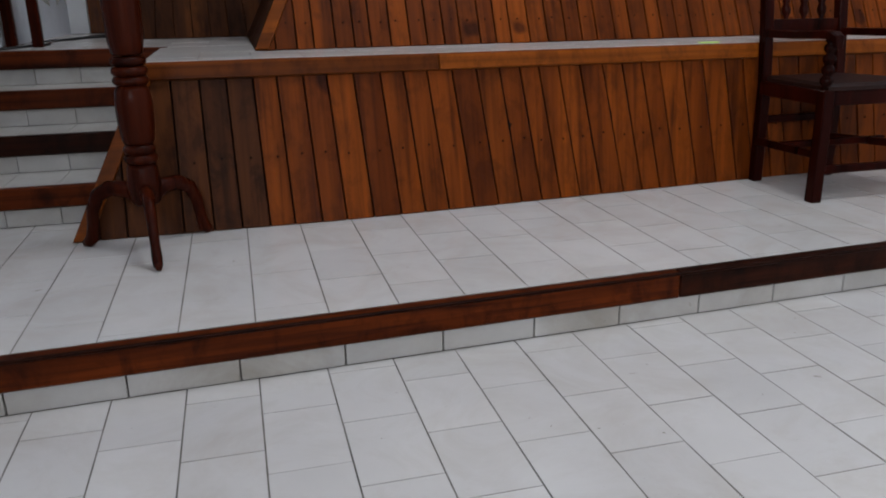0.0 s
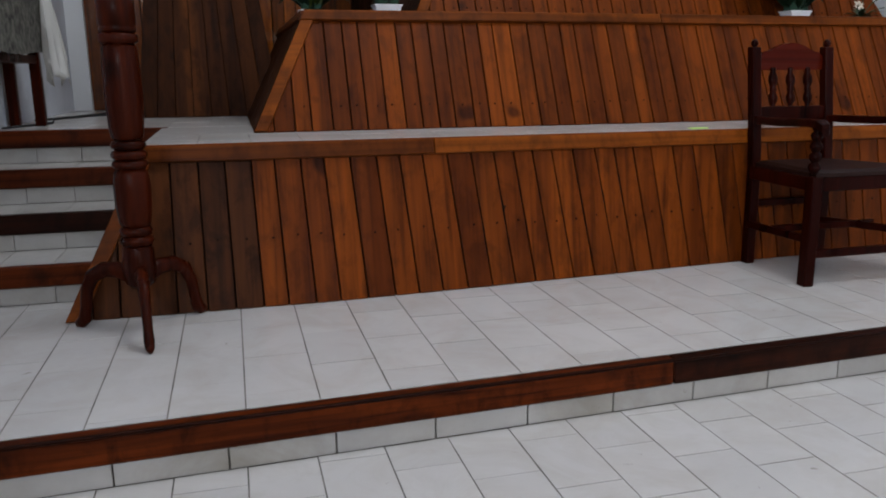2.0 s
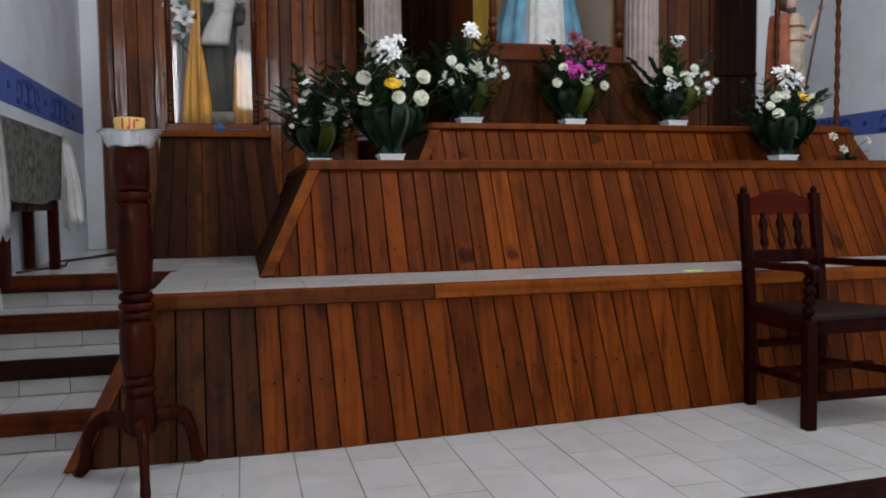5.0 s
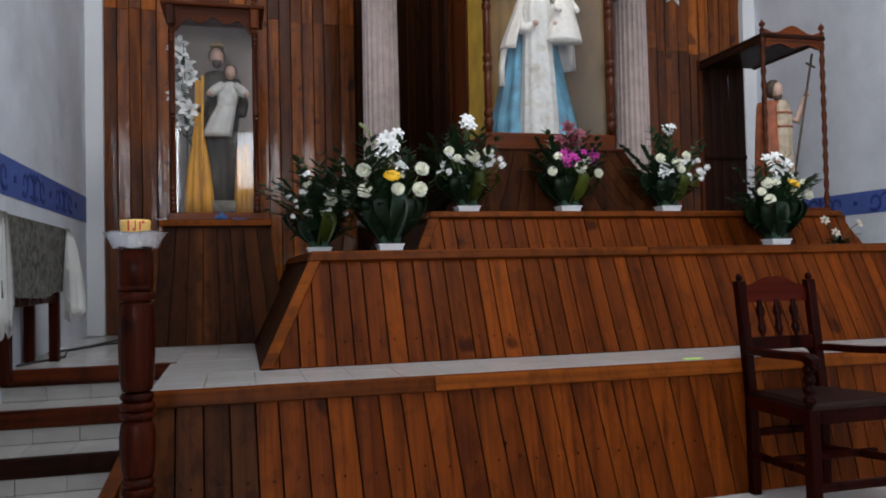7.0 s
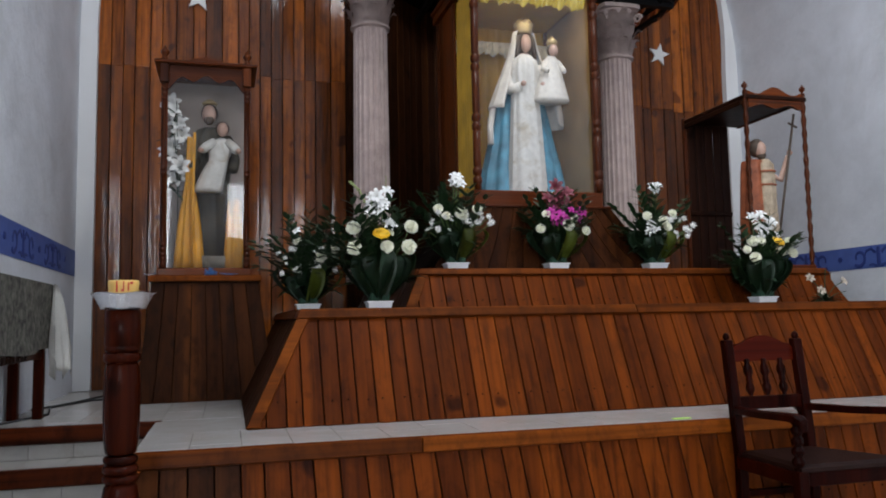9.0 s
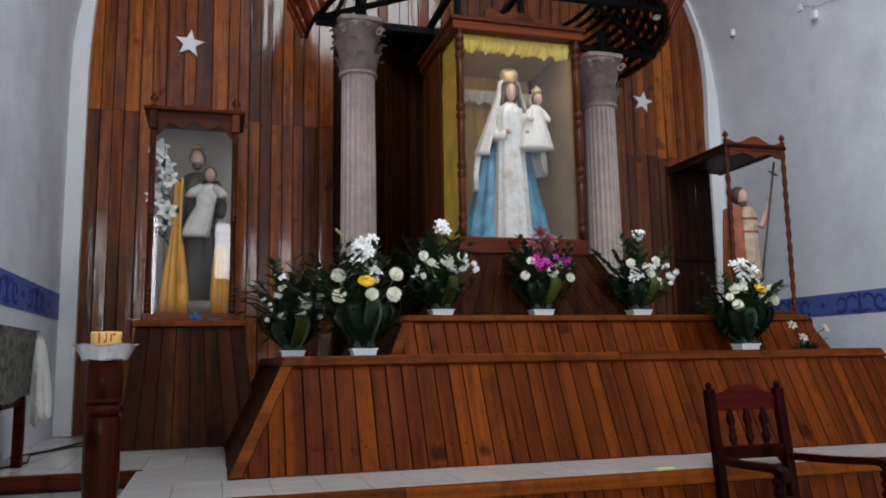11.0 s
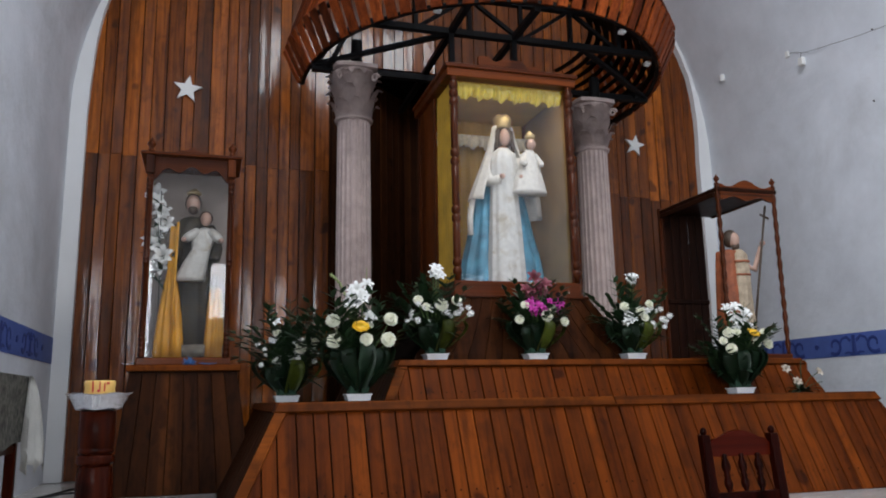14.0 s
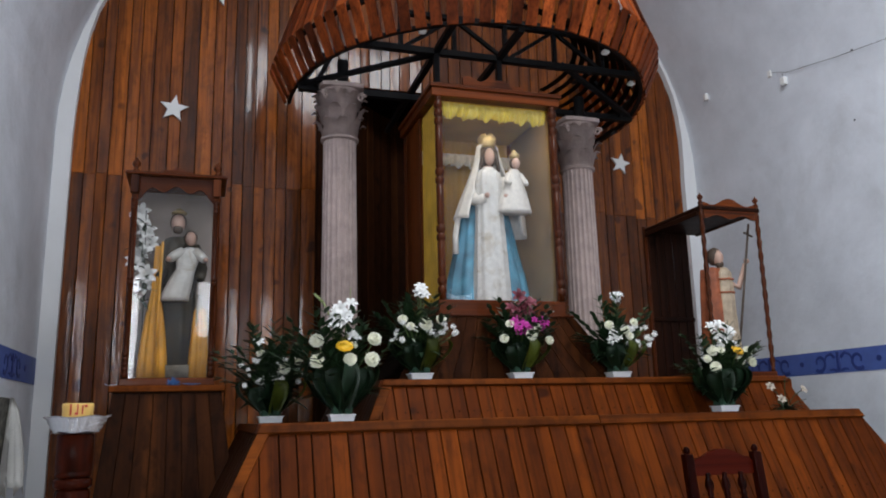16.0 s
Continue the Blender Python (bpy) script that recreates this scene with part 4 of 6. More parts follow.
# ---- side table with cloth ----
def side_table():
    tb = thing("side_table", (-1.0, 5.2, Z_UP), "narrow wooden side table under a grey lace cloth", "table")
    x0, x1, y0, y1, zt = -1.12, -0.93, 4.3, 5.62, 1.36
    bm = B()
    box(bm, x0, x1, y0, y1, zt - 0.03, zt, 0.004)
    part("tabletop", bm, TURNED, tb)
    for lx in (x0 + 0.03, x1 - 0.035):
        for ly in (y0 + 0.28, y1 - 0.1):
            bm = B()
            box(bm, lx - 0.025, lx + 0.025, ly - 0.025, ly + 0.025, Z_UP, zt - 0.03, 0.004)
            part("leg", bm, TURNED, tb)
    bm = B()
    box(bm, x0 + 0.01, x1 - 0.02, y0 + 0.06, y1 - 0.08, 0.96, 1.0, 0.003)
    part("apron", bm, TURNED, tb)
    cl = thing("tablecloth", (-1.0, 5.2, zt), "grey lace tablecloth with white satin hanging corners", "tablecloth")
    bm = B()
    n = 40
    rows = []
    outline = []
    for i in range(n + 1):
        outline.append((x1 + 0.006, y1 + 0.006 - (y1 - y0 + 0.012) * i / n))
    for drop in range(9):
        k = drop / 8
        rows.append([(px + 0.012 * k * math.sin(9 * py) + 0.006 * k, py, zt + 0.005 - 0.36 * k + 0.01 * k * math.sin(6 * py)) for px, py in outline])
    for a, b in zip(rows, rows[1:]):
        va = [bm.verts.new(p) for p in a]
        vb = [bm.verts.new(p) for p in b]
        for i in range(n):
            bm.faces.new((va[i], va[i + 1], vb[i + 1], vb[i]))
    box(bm, x0, x1 + 0.005, y0, y1, zt + 0.001, zt + 0.007)
    part("lace_panel", bm, LINEN, cl)
    for yc, flare in ((y1 - 0.02, 0.09), (y0 + 0.06, 0.01)):
        bm = B()
        rings = []
        for k in range(9):
            z = zt + 0.008 - 0.5 * k / 8
            w = 0.05 + 0.08 * (k / 8) ** 0.7 - 0.05 * (k > 6)
            rings.append([(x1 + 0.022 + 0.014 * math.sin(q * 1.9 + yc) * k / 8 + flare * (q / 10) * (k / 8) ** 0.6, yc + w * (q - 5) / 5 + 0.012 * math.sin(q * 2.3), z - 0.03 * math.sin(q * 1.4) * (k == 8)) for q in range(11)])
        rows = [[bm.verts.new(p) for p in r] for r in rings]
        for a, b in zip(rows, rows[1:]):
            for i in range(10):
                bm.faces.new((a[i], a[i + 1], b[i + 1], b[i]))
        geom = bmesh.ops.solidify(bm, geom=bm.faces[:], thickness=0.003)
        part("satin_corner", bm, SATIN, cl, "white satin corner", smooth=True)


side_table()
bm = B()
tube(bm, [(-1.1, 5.3, Z_UP + 0.006), (-0.95, 5.7, Z_UP + 0.006), (-1.02, 6.1, Z_UP + 0.006), (-0.85, 6.5, Z_UP + 0.006), (-0.6, 6.6, Z_UP + 0.006)], 0.006, 6)
solid("cable", bm, CABLE, "black cable lying on the tiled upper floor", "cable", smooth=True)
bm = B()
tube(bm, [(-1.1, 6.0, Z_UP + 0.006), (-0.95, 6.35, Z_UP + 0.006), (-0.8, 6.9, Z_UP + 0.006), (-0.55, 7.1, Z_UP + 0.006)], 0.006, 6)
solid("cable", bm, CABLE, "black cable lying along the wall", "cable", smooth=True)


# ---- stone columns ----
def column(x, y, z0, z1):
    col = thing("column", (x, y, z0), "fluted pink cantera stone column with a leafy capital", "column", "columns beside the middle case")
    zc = z1 - 0.42
    bm = B()
    n = 20
    rings = []
    for k in range(7):
        f = k / 6
        r = 0.142 - 0.012 * f
        ring = []
        for i in range(n):
            for j, dr in ((0, 0), (0.24, -0.001), (0.36, -0.011), (0.62, -0.014), (0.88, -0.011)):
                a = 2 * math.pi * (i + j) / n
                ring.append((x + (r + dr) * math.cos(a), y + (r + dr) * math.sin(a), z0 + 0.16 + (zc - z0 - 0.16) * f))
        rings.append(ring)
    loft(bm, rings)
    part("fluted_shaft", bm, STONE, col)
    bm = B()
    lathe(bm, [(0.2, 0), (0.2, 0.05), (0.185, 0.06), (0.19, 0.08), (0.18, 0.1), (0.16, 0.108), (0.168, 0.125), (0.165, 0.142), (0.145, 0.16)], (x, y, z0), 32)
    part("base", bm, STONE, col, smooth=False)
    bm = B()
    lathe(bm, [(0.13, -0.03), (0.15, -0.022), (0.152, -0.005), (0.132, 0.004), (0.128, 0.05), (0.135, 0.2), (0.155, 0.3), (0.165, 0.389)], (x, y, zc), 32)
    cap = part("capital", bm, STONE, col, "carved leafy capital")
    for tierz, cnt, r0, hgt, out, ph in ((0.0, 8, 0.13, 0.17, 0.07, 0), (0.1, 8, 0.136, 0.18, 0.085, 0.5), (0.22, 12, 0.142, 0.175, 0.075, 0)):
        for i in range(cnt):
            a = 2 * math.pi * (i + ph) / cnt
            bm = B()
            rows = []
            for k in range(6):
                f = k / 5
                rad = r0 + out * f ** 2.2 + 0.012
                z = zc + tierz + hgt * (f if f < 0.85 else 0.85 - (f - 0.85) * 0.9)
                w = 0.048 * math.sin(math.pi * (0.25 + 0.7 * f)) * (1 + 0.3 * (k % 2))
                rows.append([(x + rad * math.cos(a + s * w / rad) , y + rad * math.sin(a + s * w / rad), z - 0.008 * abs(s)) for s in (-1, -0.35, 0, 0.35, 1)])
            rowv = [[bm.verts.new(p) for p in r] for r in rows]
            for p, q in zip(rowv, rowv[1:]):
                for j in range(4):
                    bm.faces.new((p[j], p[j + 1], q[j + 1], q[j]))
            bmesh.ops.solidify(bm, geom=bm.faces[:], thickness=0.014)
            part("leaf", bm, STONE, cap)
    for i in range(4):
        a = math.pi / 4 + math.pi / 2 * i
        bm = B()
        c = Vector((x + 0.205 * math.cos(a), y + 0.205 * math.sin(a), zc + 0.31))
        u = Vector((math.cos(a), math.sin(a), 0))
        tube(bm, [c + (u * math.cos(q) + Vector((0, 0, 1)) * math.sin(q)) * (0.034 - 0.0028 * q) for q in [0.55 * k for k in range(14)]], 0.014, 6, 0.5)
        part("volute", bm, STONE, cap, smooth=True)
    bm = B()
    pts = []
    for i in range(4):
        a0 = math.pi / 4 + math.pi / 2 * i
        for k in range(7):
            f = k / 6
            a = a0 + (math.pi / 2) * f
            r = 0.228 - 0.05 * math.sin(math.pi * f)
            pts.append((x + r * math.cos(a), y + r * math.sin(a)))
    loft(bm, [[(px, py, z) for px, py in pts] for z in (zc + 0.388, zc + 0.42)])
    part("abacus", bm, STONE, col)
    return col


column(1.07, 6.6, 1.424, 3.81)
column(3.155, 6.6, 1.424, 3.71)
for x, z in ((1.08, 3.81), (3.17, 3.71)):
    sp = thing("spotlight", (x, 6.55, z), "small black cylindrical spotlight on the column's capital", "spotlight", "spotlights")
    bm = B()
    lathe(bm, [(0.03, 0), (0.045, 0.005), (0.045, 0.2), (0.04, 0.205), (0.038, 0.17)], (x, 6.52, z + 0.012), 16)
    part("housing", bm, BLACK_STEEL, sp, smooth=False)
    bm = B()
    box(bm, x - 0.05, x + 0.05, 6.47, 6.57, z, z + 0.014)
    part("foot", bm, BLACK_STEEL, sp)


# ---- carved display cases ----
def bobbin(bm, x, y, z0, z1, r, seg=10, full=True):
    prof = [(r * 0.6, 0)]
    L = z1 - z0
    z = 0.02
    groups = ((0.02, 0.1), (0.27, 0.37), (0.55, 0.63), (0.85, 0.97)) if not full else ((0.01, 0.99),)
    k = 0.0
    marks = []
    for g0, g1 in groups:
        a = g0 * L
        while a < g1 * L - r * 0.8:
            marks.append(a)
            a += r * 2.0
    last = 0.0
    for a in marks:
        if a - last > r * 2.6:
            prof += [(r * 0.8, last + r * 0.2), (r * 0.85, a - r * 0.2)]
        prof += [(r * 0.62, a), (r, a + r * 0.5), (r * 1.05, a + r), (r, a + r * 1.5), (r * 0.62, a + r * 1.95)]
        last = a + r * 2.0
    prof += [(r * 0.8, min(L - 0.004, last + r * 0.2)), (r * 0.8, L)]
    lathe(bm, prof, (x, y, z0), seg)


def frame_bar(x0, x1, y0, y1, z0, z1, parent, mat=CASE_WOOD, name="frame_rail", label=""):
    bm = B()
    box(bm, x0, x1, y0, y1, z0, z1, 0.005)
    return part(name, bm, mat, parent, label)


def pane(x0, x1, y0, y1, z0, z1, parent):
    bm = B()
    ym = (y0 + y1) / 2
    bm.faces.new([bm.verts.new(p) for p in ((x0, ym, z0), (x1, ym, z0), (x1, ym, z1), (x0, ym, z1))])
    p = part("glass_pane", bm, GLASS, parent, "clear glass pane")
    p.visible_shadow = False
    return p


def finial(x, y, z, r, parent):
    bm = B()
    lathe(bm, [(r * 0.7, 0), (r, r * 0.3), (r * 0.5, r * 0.9), (r * 0.45, r * 1.2), (r * 1.05, r * 1.9), (r * 1.1, r * 2.4), (r * 0.7, r * 3.0), (r * 0.25, r * 3.6), (r * 0.1, r * 4.0)], (x, y, z), 12)
    part("finial", bm, CASE_WOOD, parent, "turned finial", smooth=True)


def curtain(bm, x0, x1, y, z0, z1, folds, depth, n=80, along="x", gather=0.0):
    rows = []
    for k in range(7):
        f = k / 6
        row = []
        for i in range(n + 1):
            s = i / n
            o = depth * math.sin(2 * math.pi * folds * s + 0.6 * math.sin(3 * s + f)) * (0.6 + 0.4 * f)
            u = x0 + (x1 - x0) * s
            u = u + gather * (0.5 - s) * (x1 - x0) * math.sin(math.pi * f)
            row.append((u, y + o, z1 + (z0 - z1) * f) if along == "x" else (y + o, u, z1 + (z0 - z1) * f))
        rows.append([bm.verts.new(p) for p in row])
    for a, b in zip(rows, rows[1:]):
        for i in range(n):
            bm.faces.new((a[i], a[i + 1], b[i + 1], b[i]))
    return bm


def middle_case():
    x0, x1, y0, y1, z0, z1 = 1.53, 2.43, 5.5, 6.36, 1.85, 3.44
    ped = thing("case_pedestal", (1.97, 5.9, 1.42), "flared dark wooden pedestal under the middle glass case", "pedestal")
    bm = B()
    prof = [(0.0, 1.0), (0.05, 0.86), (0.13, 0.62), (0.25, 0.34), (0.37, 0.12), (0.4, 0.0)]
    rings = []
    for d, h in prof[::-1]:
        z = 1.424 + (z0 - 1.424) * h
        rings.append([(x0 - 0.02 - d * 0.7, y0 - 0.02 - d * 0.15, z), (x1 + 0.03 + d, y0 - 0.02 - d * 0.15, z), (x1 + 0.03 + d, y1, z), (x0 - 0.02 - d * 0.7, y1, z)])
    loft(bm, rings)
    core = part("core", bm, CORE, ped)
    rnd = random.Random(4)
    n = 14
    for i in range(n):
        a, b = i / n, (i + 1) / n
        bm = B()
        rows = []
        for d, h in prof:
            z = 1.424 + (z0 - 1.424) * h
            xa, xb = x0 - 0.02 - d * 0.7, x1 + 0.03 + d
            y = y0 - 0.021 - d * 0.15
            rows.append([(xa + (xb - xa) * a + 0.002, y - 0.012, z), (xa + (xb - xa) * b - 0.002, y - 0.012, z), (xa + (xb - xa) * b - 0.002, y, z), (xa + (xb - xa) * a + 0.002, y, z)])
        loft(bm, rows)
        part("board", bm, PLANK_GREY_BROWN, ped)
    bm = B()
    box(bm, x0 - 0.035, x1 + 0.045, y0 - 0.05, y1, z0 - 0.012, z0 + 0.004, 0.003)
    part("top_board", bm, CASE_WOOD_X, ped)
    cs = thing("display_case", (1.98, 5.9, z0 + 0.004), "large glazed wooden case with bobbin-turned posts and yellow curtains", "display case")
    zb = z0 + 0.004
    # base and top
    frame_bar(x0, x1, y0, y1, zb, zb + 0.1, cs, CASE_WOOD_X, "base_box", "wooden base of the case")
    frame_bar(x0 - 0.025, x1 + 0.025, y0 - 0.025, y1, z1 - 0.09, z1 - 0.03, cs, CASE_WOOD_X, "top_rail")
    frame_bar(x0 - 0.04, x1 + 0.04, y0 - 0.04, y1, z1 - 0.03, z1, cs, CASE_WOOD_X, "cornice", "moulded cornice")
    for px in (x0 + 0.03, x1 - 0.03):
        frame_bar(px - 0.012, px + 0.03 if px < 2 else px + 0.012, y0 + 0.02, y0 + 0.05, zb + 0.1, z1 - 0.09, cs, CASE_WOOD, "front_stile")
        bm = B()
        bobbin(bm, px - 0.005 if px < 2 else px + 0.005, y0 + 0.0, zb + 0.1, z1 - 0.09, 0.03, 12, full=False)
        part("turned_post", bm, CASE_WOOD, cs, "bobbin-turned post", smooth=True)
    for px in (x0, x1 - 0.05):
        frame_bar(px, px + 0.05, y1 - 0.06, y1 - 0.012, zb + 0.1, z1 - 0.09, cs, CASE_WOOD, "back_post")
    frame_bar(x0, x1, y1 - 0.012, y1, zb + 0.1, z1 - 0.09, cs, DARK_PANEL, "back_panel")
    pane(x0 + 0.07, x1 - 0.06, y0 + 0.03, y0 + 0.034, zb + 0.1, z1 - 0.09, cs)
    frame_bar(x1 - 0.02, x1 - 0.005, y0 + 0.055, y1 - 0.065, zb + 0.1, z1 - 0.09, cs, CASE_LINING, "side_panel", "beige lined side panel")
    frame_bar(x0 + 0.06, x1 - 0.03, y0 + 0.06, y1 - 0.02, z1 - 0.096, z1 - 0.0905, cs, GOLD_LINING, "roof_lining", "gold cloth roof lining")
    # crest on top of the case
    bm = B()
    prism(bm, [(1.75, y0 + 0.02, z1 + 0.001), (2.2, y0 + 0.02, z1 + 0.001), (2.21, y0 + 0.02, z1 + 0.06), (2.11, y0 + 0.02, z1 + 0.045), (2.07, y0 + 0.02, z1 + 0.085), (1.93, y0 + 0.02, z1 + 0.085), (1.88, y0 + 0.02, z1 + 0.06), (1.8, y0 + 0.02, z1 + 0.095), (1.75, y0 + 0.02, z1 + 0.085)], (0, 1, 0), 0.03, 0.004)
    part("crest", bm, CASE_WOOD_X, cs, "carved crest")
    # curtains inside
    bm = B()
    curtain(bm, x0 + 0.04, x1 - 0.04, y1 - 0.05, zb + 0.102, z1 - 0.095, 9, 0.014)
    part("back_curtain", bm, YELLOW_PALE, cs, "pale gold backdrop", smooth=True)
    bm = B()
    curtain(bm, y0 + 0.1, y1 - 0.46, x0 + 0.03, zb + 0.102, z1 - 0.1, 6, 0.012, 60, "y")
    part("side_curtain", bm, OLD_GOLD, cs, "old gold satin curtain", smooth=True)
    frame_bar(x0 + 0.004, x0 + 0.024, y1 - 0.45, y1 - 0.062, zb + 0.1, z1 - 0.09, cs, CASE_WOOD, "side_board", "wooden side board")
    for zt, h, y, m, nm, lab in ((z1 - 0.095, 0.12, y0 + 0.07, YELLOW_CLOTH, "valance", "scalloped yellow valance"), (z1 - 0.24, 0.11, y1 - 0.16, LACE, "lace_garland", "cream lace garland")):
        bm = B()
        n = 120
        rows = []
        for k in range(5):
            f = k / 4
            row = []
            for i in range(n + 1):
                s = i / n
                drop = h * (0.75 + 0.25 * abs(math.sin(math.pi * 6 * s)))
                row.append(bm.verts.new((x0 + 0.05 + (x1 - x0 - 0.1) * s, y + (0.016 * math.sin(2 * math.pi * 17 * s + 2 * math.sin(9 * s)) + 0.008 * math.sin(131 * s + 4 * f)) * (0.3 + 0.7 * f) - 0.03 * math.sin(math.pi * f), zt - drop * f + 0.008 * math.sin(57 * s + 5 * f) * f)))
            rows.append(row)
        for a, b in zip(rows, rows[1:]):
            for i in range(n):
                bm.faces.new((a[i], a[i + 1], b[i + 1], b[i]))
        part(nm, bm, m, cs, lab, smooth=True)
    bm = B()
    n = 60
    rows = []
    for k in range(5):
        rows.append([bm.verts.new((x0 + 0.055 + 0.01 * math.sin(60 * s), y0 + 0.08 + (y1 - y0 - 0.2) * s, z1 - 0.1 - (0.2 - 0.06 * abs(math.sin(8 * s))) * k / 4)) for s in [i / n for i in range(n + 1)]])
    for a, b in zip(rows, rows[1:]):
        for i in range(n):
            bm.faces.new((a[i], a[i + 1], b[i + 1], b[i]))
    part("side_valance", bm, YELLOW_CLOTH, cs, "gathered yellow side valance", smooth=True)
    # unseen lamp, assumed from the bright valance; the tube is added to carry it
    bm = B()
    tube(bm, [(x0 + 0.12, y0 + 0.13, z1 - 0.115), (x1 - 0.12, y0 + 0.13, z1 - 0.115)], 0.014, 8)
    part("assumed_lamp_tube", bm, PLASTIC, cs, "assumed white tube lamp behind the valance", smooth=True)
    glow = bpy.data.lights.new("assumed_case_lamp", "AREA")
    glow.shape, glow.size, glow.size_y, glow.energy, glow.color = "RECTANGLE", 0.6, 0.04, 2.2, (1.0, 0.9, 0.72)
    new("assumed_case_lamp", glow).matrix_world = look((1.98, y0 + 0.13, z1 - 0.135), (1.98, y0 + 0.4, zb))
    # statue: plain robed forms, no features
    bm = B()
    sx, sy, sz = 2.02, 5.87, zb + 0.1
    def skin_faces(start, idx):
        for f in bm.faces[start:]:
            f.material_index = idx
    def add(fn, idx):
        bm.faces.ensure_lookup_table()
        k = len(bm.faces)
        fn()
        bm.faces.ensure_lookup_table()
        skin_faces(k, idx)
    def robe(prof, cx, cy, folds, amp, squash, idx, a0=0.0, a1=2 * math.pi):
        n = 64
        rings = []
        for r, z in prof:
            rings.append([(cx + (r + amp * r * math.sin(folds * a + 2 * z)) * math.cos(a), cy + squash * (r + amp * r * math.sin(folds * a + 2 * z)) * math.sin(a), sz + z) for a in [a0 + (a1 - a0) * i / n for i in range(n)]])
        add(lambda: loft(bm, rings), idx)
    robe([(0.31, 0.0), (0.305, 0.03), (0.28, 0.2), (0.232, 0.4), (0.195, 0.6), (0.16, 0.75), (0.13, 0.88), (0.1, 0.98), (0.04, 1.02)], sx - 0.005, sy + 0.02, 13, 0.07, 0.55, 1)
    robe([(0.138, 0.0), (0.136, 0.03), (0.124, 0.25), (0.112, 0.45), (0.1, 0.65), (0.096, 0.75), (0.106, 0.86), (0.09, 0.95), (0.04, 0.995)], sx - 0.022, sy - 0.12, 11, 0.045, 0.72, 0)
    robe([(0.046, 0.97), (0.036, 1.0), (0.036, 1.05)], sx, sy - 0.06, 3, 0, 1, 2)
    add(lambda: sphere(bm, (sx - 0.002, sy - 0.1, sz + 1.09), 0.05, 0.8, 0.85, 1.3, 18, 12), 2)
    add(lambda: sphere(bm, (sx + 0.002, sy - 0.066, sz + 1.1), 0.072, 0.95, 0.85, 1.22, 18, 12), 3)
    for q in (-1, 1):
        add(lambda: tube(bm, [(sx + q * 0.045, sy - 0.085, sz + 1.14), (sx + q * 0.06, sy - 0.09, sz + 1.07), (sx + q * 0.068, sy - 0.1, sz + 0.98)], 0.026, 8, 0.5), 3)
    # open veil falling from the crown to the elbows
    arcs = [math.pi * (-0.24 + 1.48 * i / 40) for i in range(41)]
    shell = []
    for r, z in ((0.03, 1.205), (0.08, 1.175), (0.1, 1.08), (0.125, 1.0), (0.17, 0.88), (0.222, 0.75), (0.262, 0.64), (0.268, 0.56)):
        wave = lambda a: r * (1 + 0.05 * math.sin(15 * a) * (1.2 - z))
        outer = [(sx + wave(a) * math.cos(a), sy - 0.06 + 0.6 * wave(a) * math.sin(a), sz + z - 0.06 * (z < 0.6) * math.cos(a)) for a in arcs]
        inner = [(sx + (wave(a) - 0.005) * math.cos(a), sy - 0.06 + 0.6 * (wave(a) - 0.005) * math.sin(a), sz + z - 0.06 * (z < 0.6) * math.cos(a)) for a in arcs[::-1]]
        shell.append(outer + inner)
    add(lambda: loft(bm, shell), 5)
    for q, z1t, off in ((-1, 0.37, 0.262), (1, 0.55, 0.262)):
        strip_rings = [[(sx + q * (o + 0.022 * math.cos(a)), sy - 0.06 + 0.02 * math.sin(a), sz + z) for a in [math.pi * j / 4 for j in range(8)]] for o, z in ((0.19, 0.78), (off - 0.02, 0.62), (off, 0.5), (off, z1t))]
        add(lambda: loft(bm, strip_rings), 5)
    # pointed crown
    n = 20
    add(lambda: loft(bm, [[(sx + 0.003 + r * math.cos(a), sy - 0.055 + r * math.sin(a), sz + z + (h * (i % 2))) for i, a in enumerate([2 * math.pi * j / n for j in range(n)])] for r, z, h in ((0.056, 1.165, 0), (0.06, 1.18, 0), (0.07, 1.215, 0.028), (0.045, 1.245, 0.03), (0.01, 1.27, 0))]), 4)
    # puffed sleeves and joined forearms
    for q in (-1, 1):
        add(lambda: tube(bm, [(sx + q * 0.09, sy - 0.07, sz + 0.93), (sx + q * 0.125, sy - 0.09, sz + 0.83), (sx + q * 0.13, sy - 0.13, sz + 0.74), (sx + q * 0.085, sy - 0.19, sz + 0.75)], 0.042, 12, 0.8), 5)
        add(lambda: sphere(bm, (sx + q * 0.07, sy - 0.215, sz + 0.765), 0.02, u=10, v=6), 2)
    # small robed form on the arm, with its own crown
    cx, cz = sx + 0.15, sz + 0.65
    prof = [(0.128, 0.0, -0.012), (0.124, 0.025, -0.012), (0.095, 0.13, -0.006), (0.062, 0.24, 0), (0.05, 0.29, 0), (0.028, 0.325, 0)]
    add(lambda: loft(bm, [[(cx + o + r * (1 + 0.08 * math.sin(9 * a)) * math.cos(a), sy - 0.19 + 0.6 * r * math.sin(a), cz + z) for a in [2 * math.pi * i / 36 for i in range(36)]] for r, z, o in prof]), 5)
    for q in (-1, 1):
        add(lambda: tube(bm, [(cx + q * 0.04, sy - 0.19, cz + 0.285), (cx + q * 0.075, sy - 0.22, cz + 0.22), (cx + q * 0.06, sy - 0.26, cz + 0.2)], 0.024, 8, 0.7), 5)
    add(lambda: sphere(bm, (cx + 0.01, sy - 0.205, cz + 0.365), 0.036, 0.9, 0.95, 1.15, 14, 9), 2)
    add(lambda: sphere(bm, (cx + 0.01, sy - 0.185, cz + 0.375), 0.042, 0.95, 0.9, 1.1, 14, 9), 3)
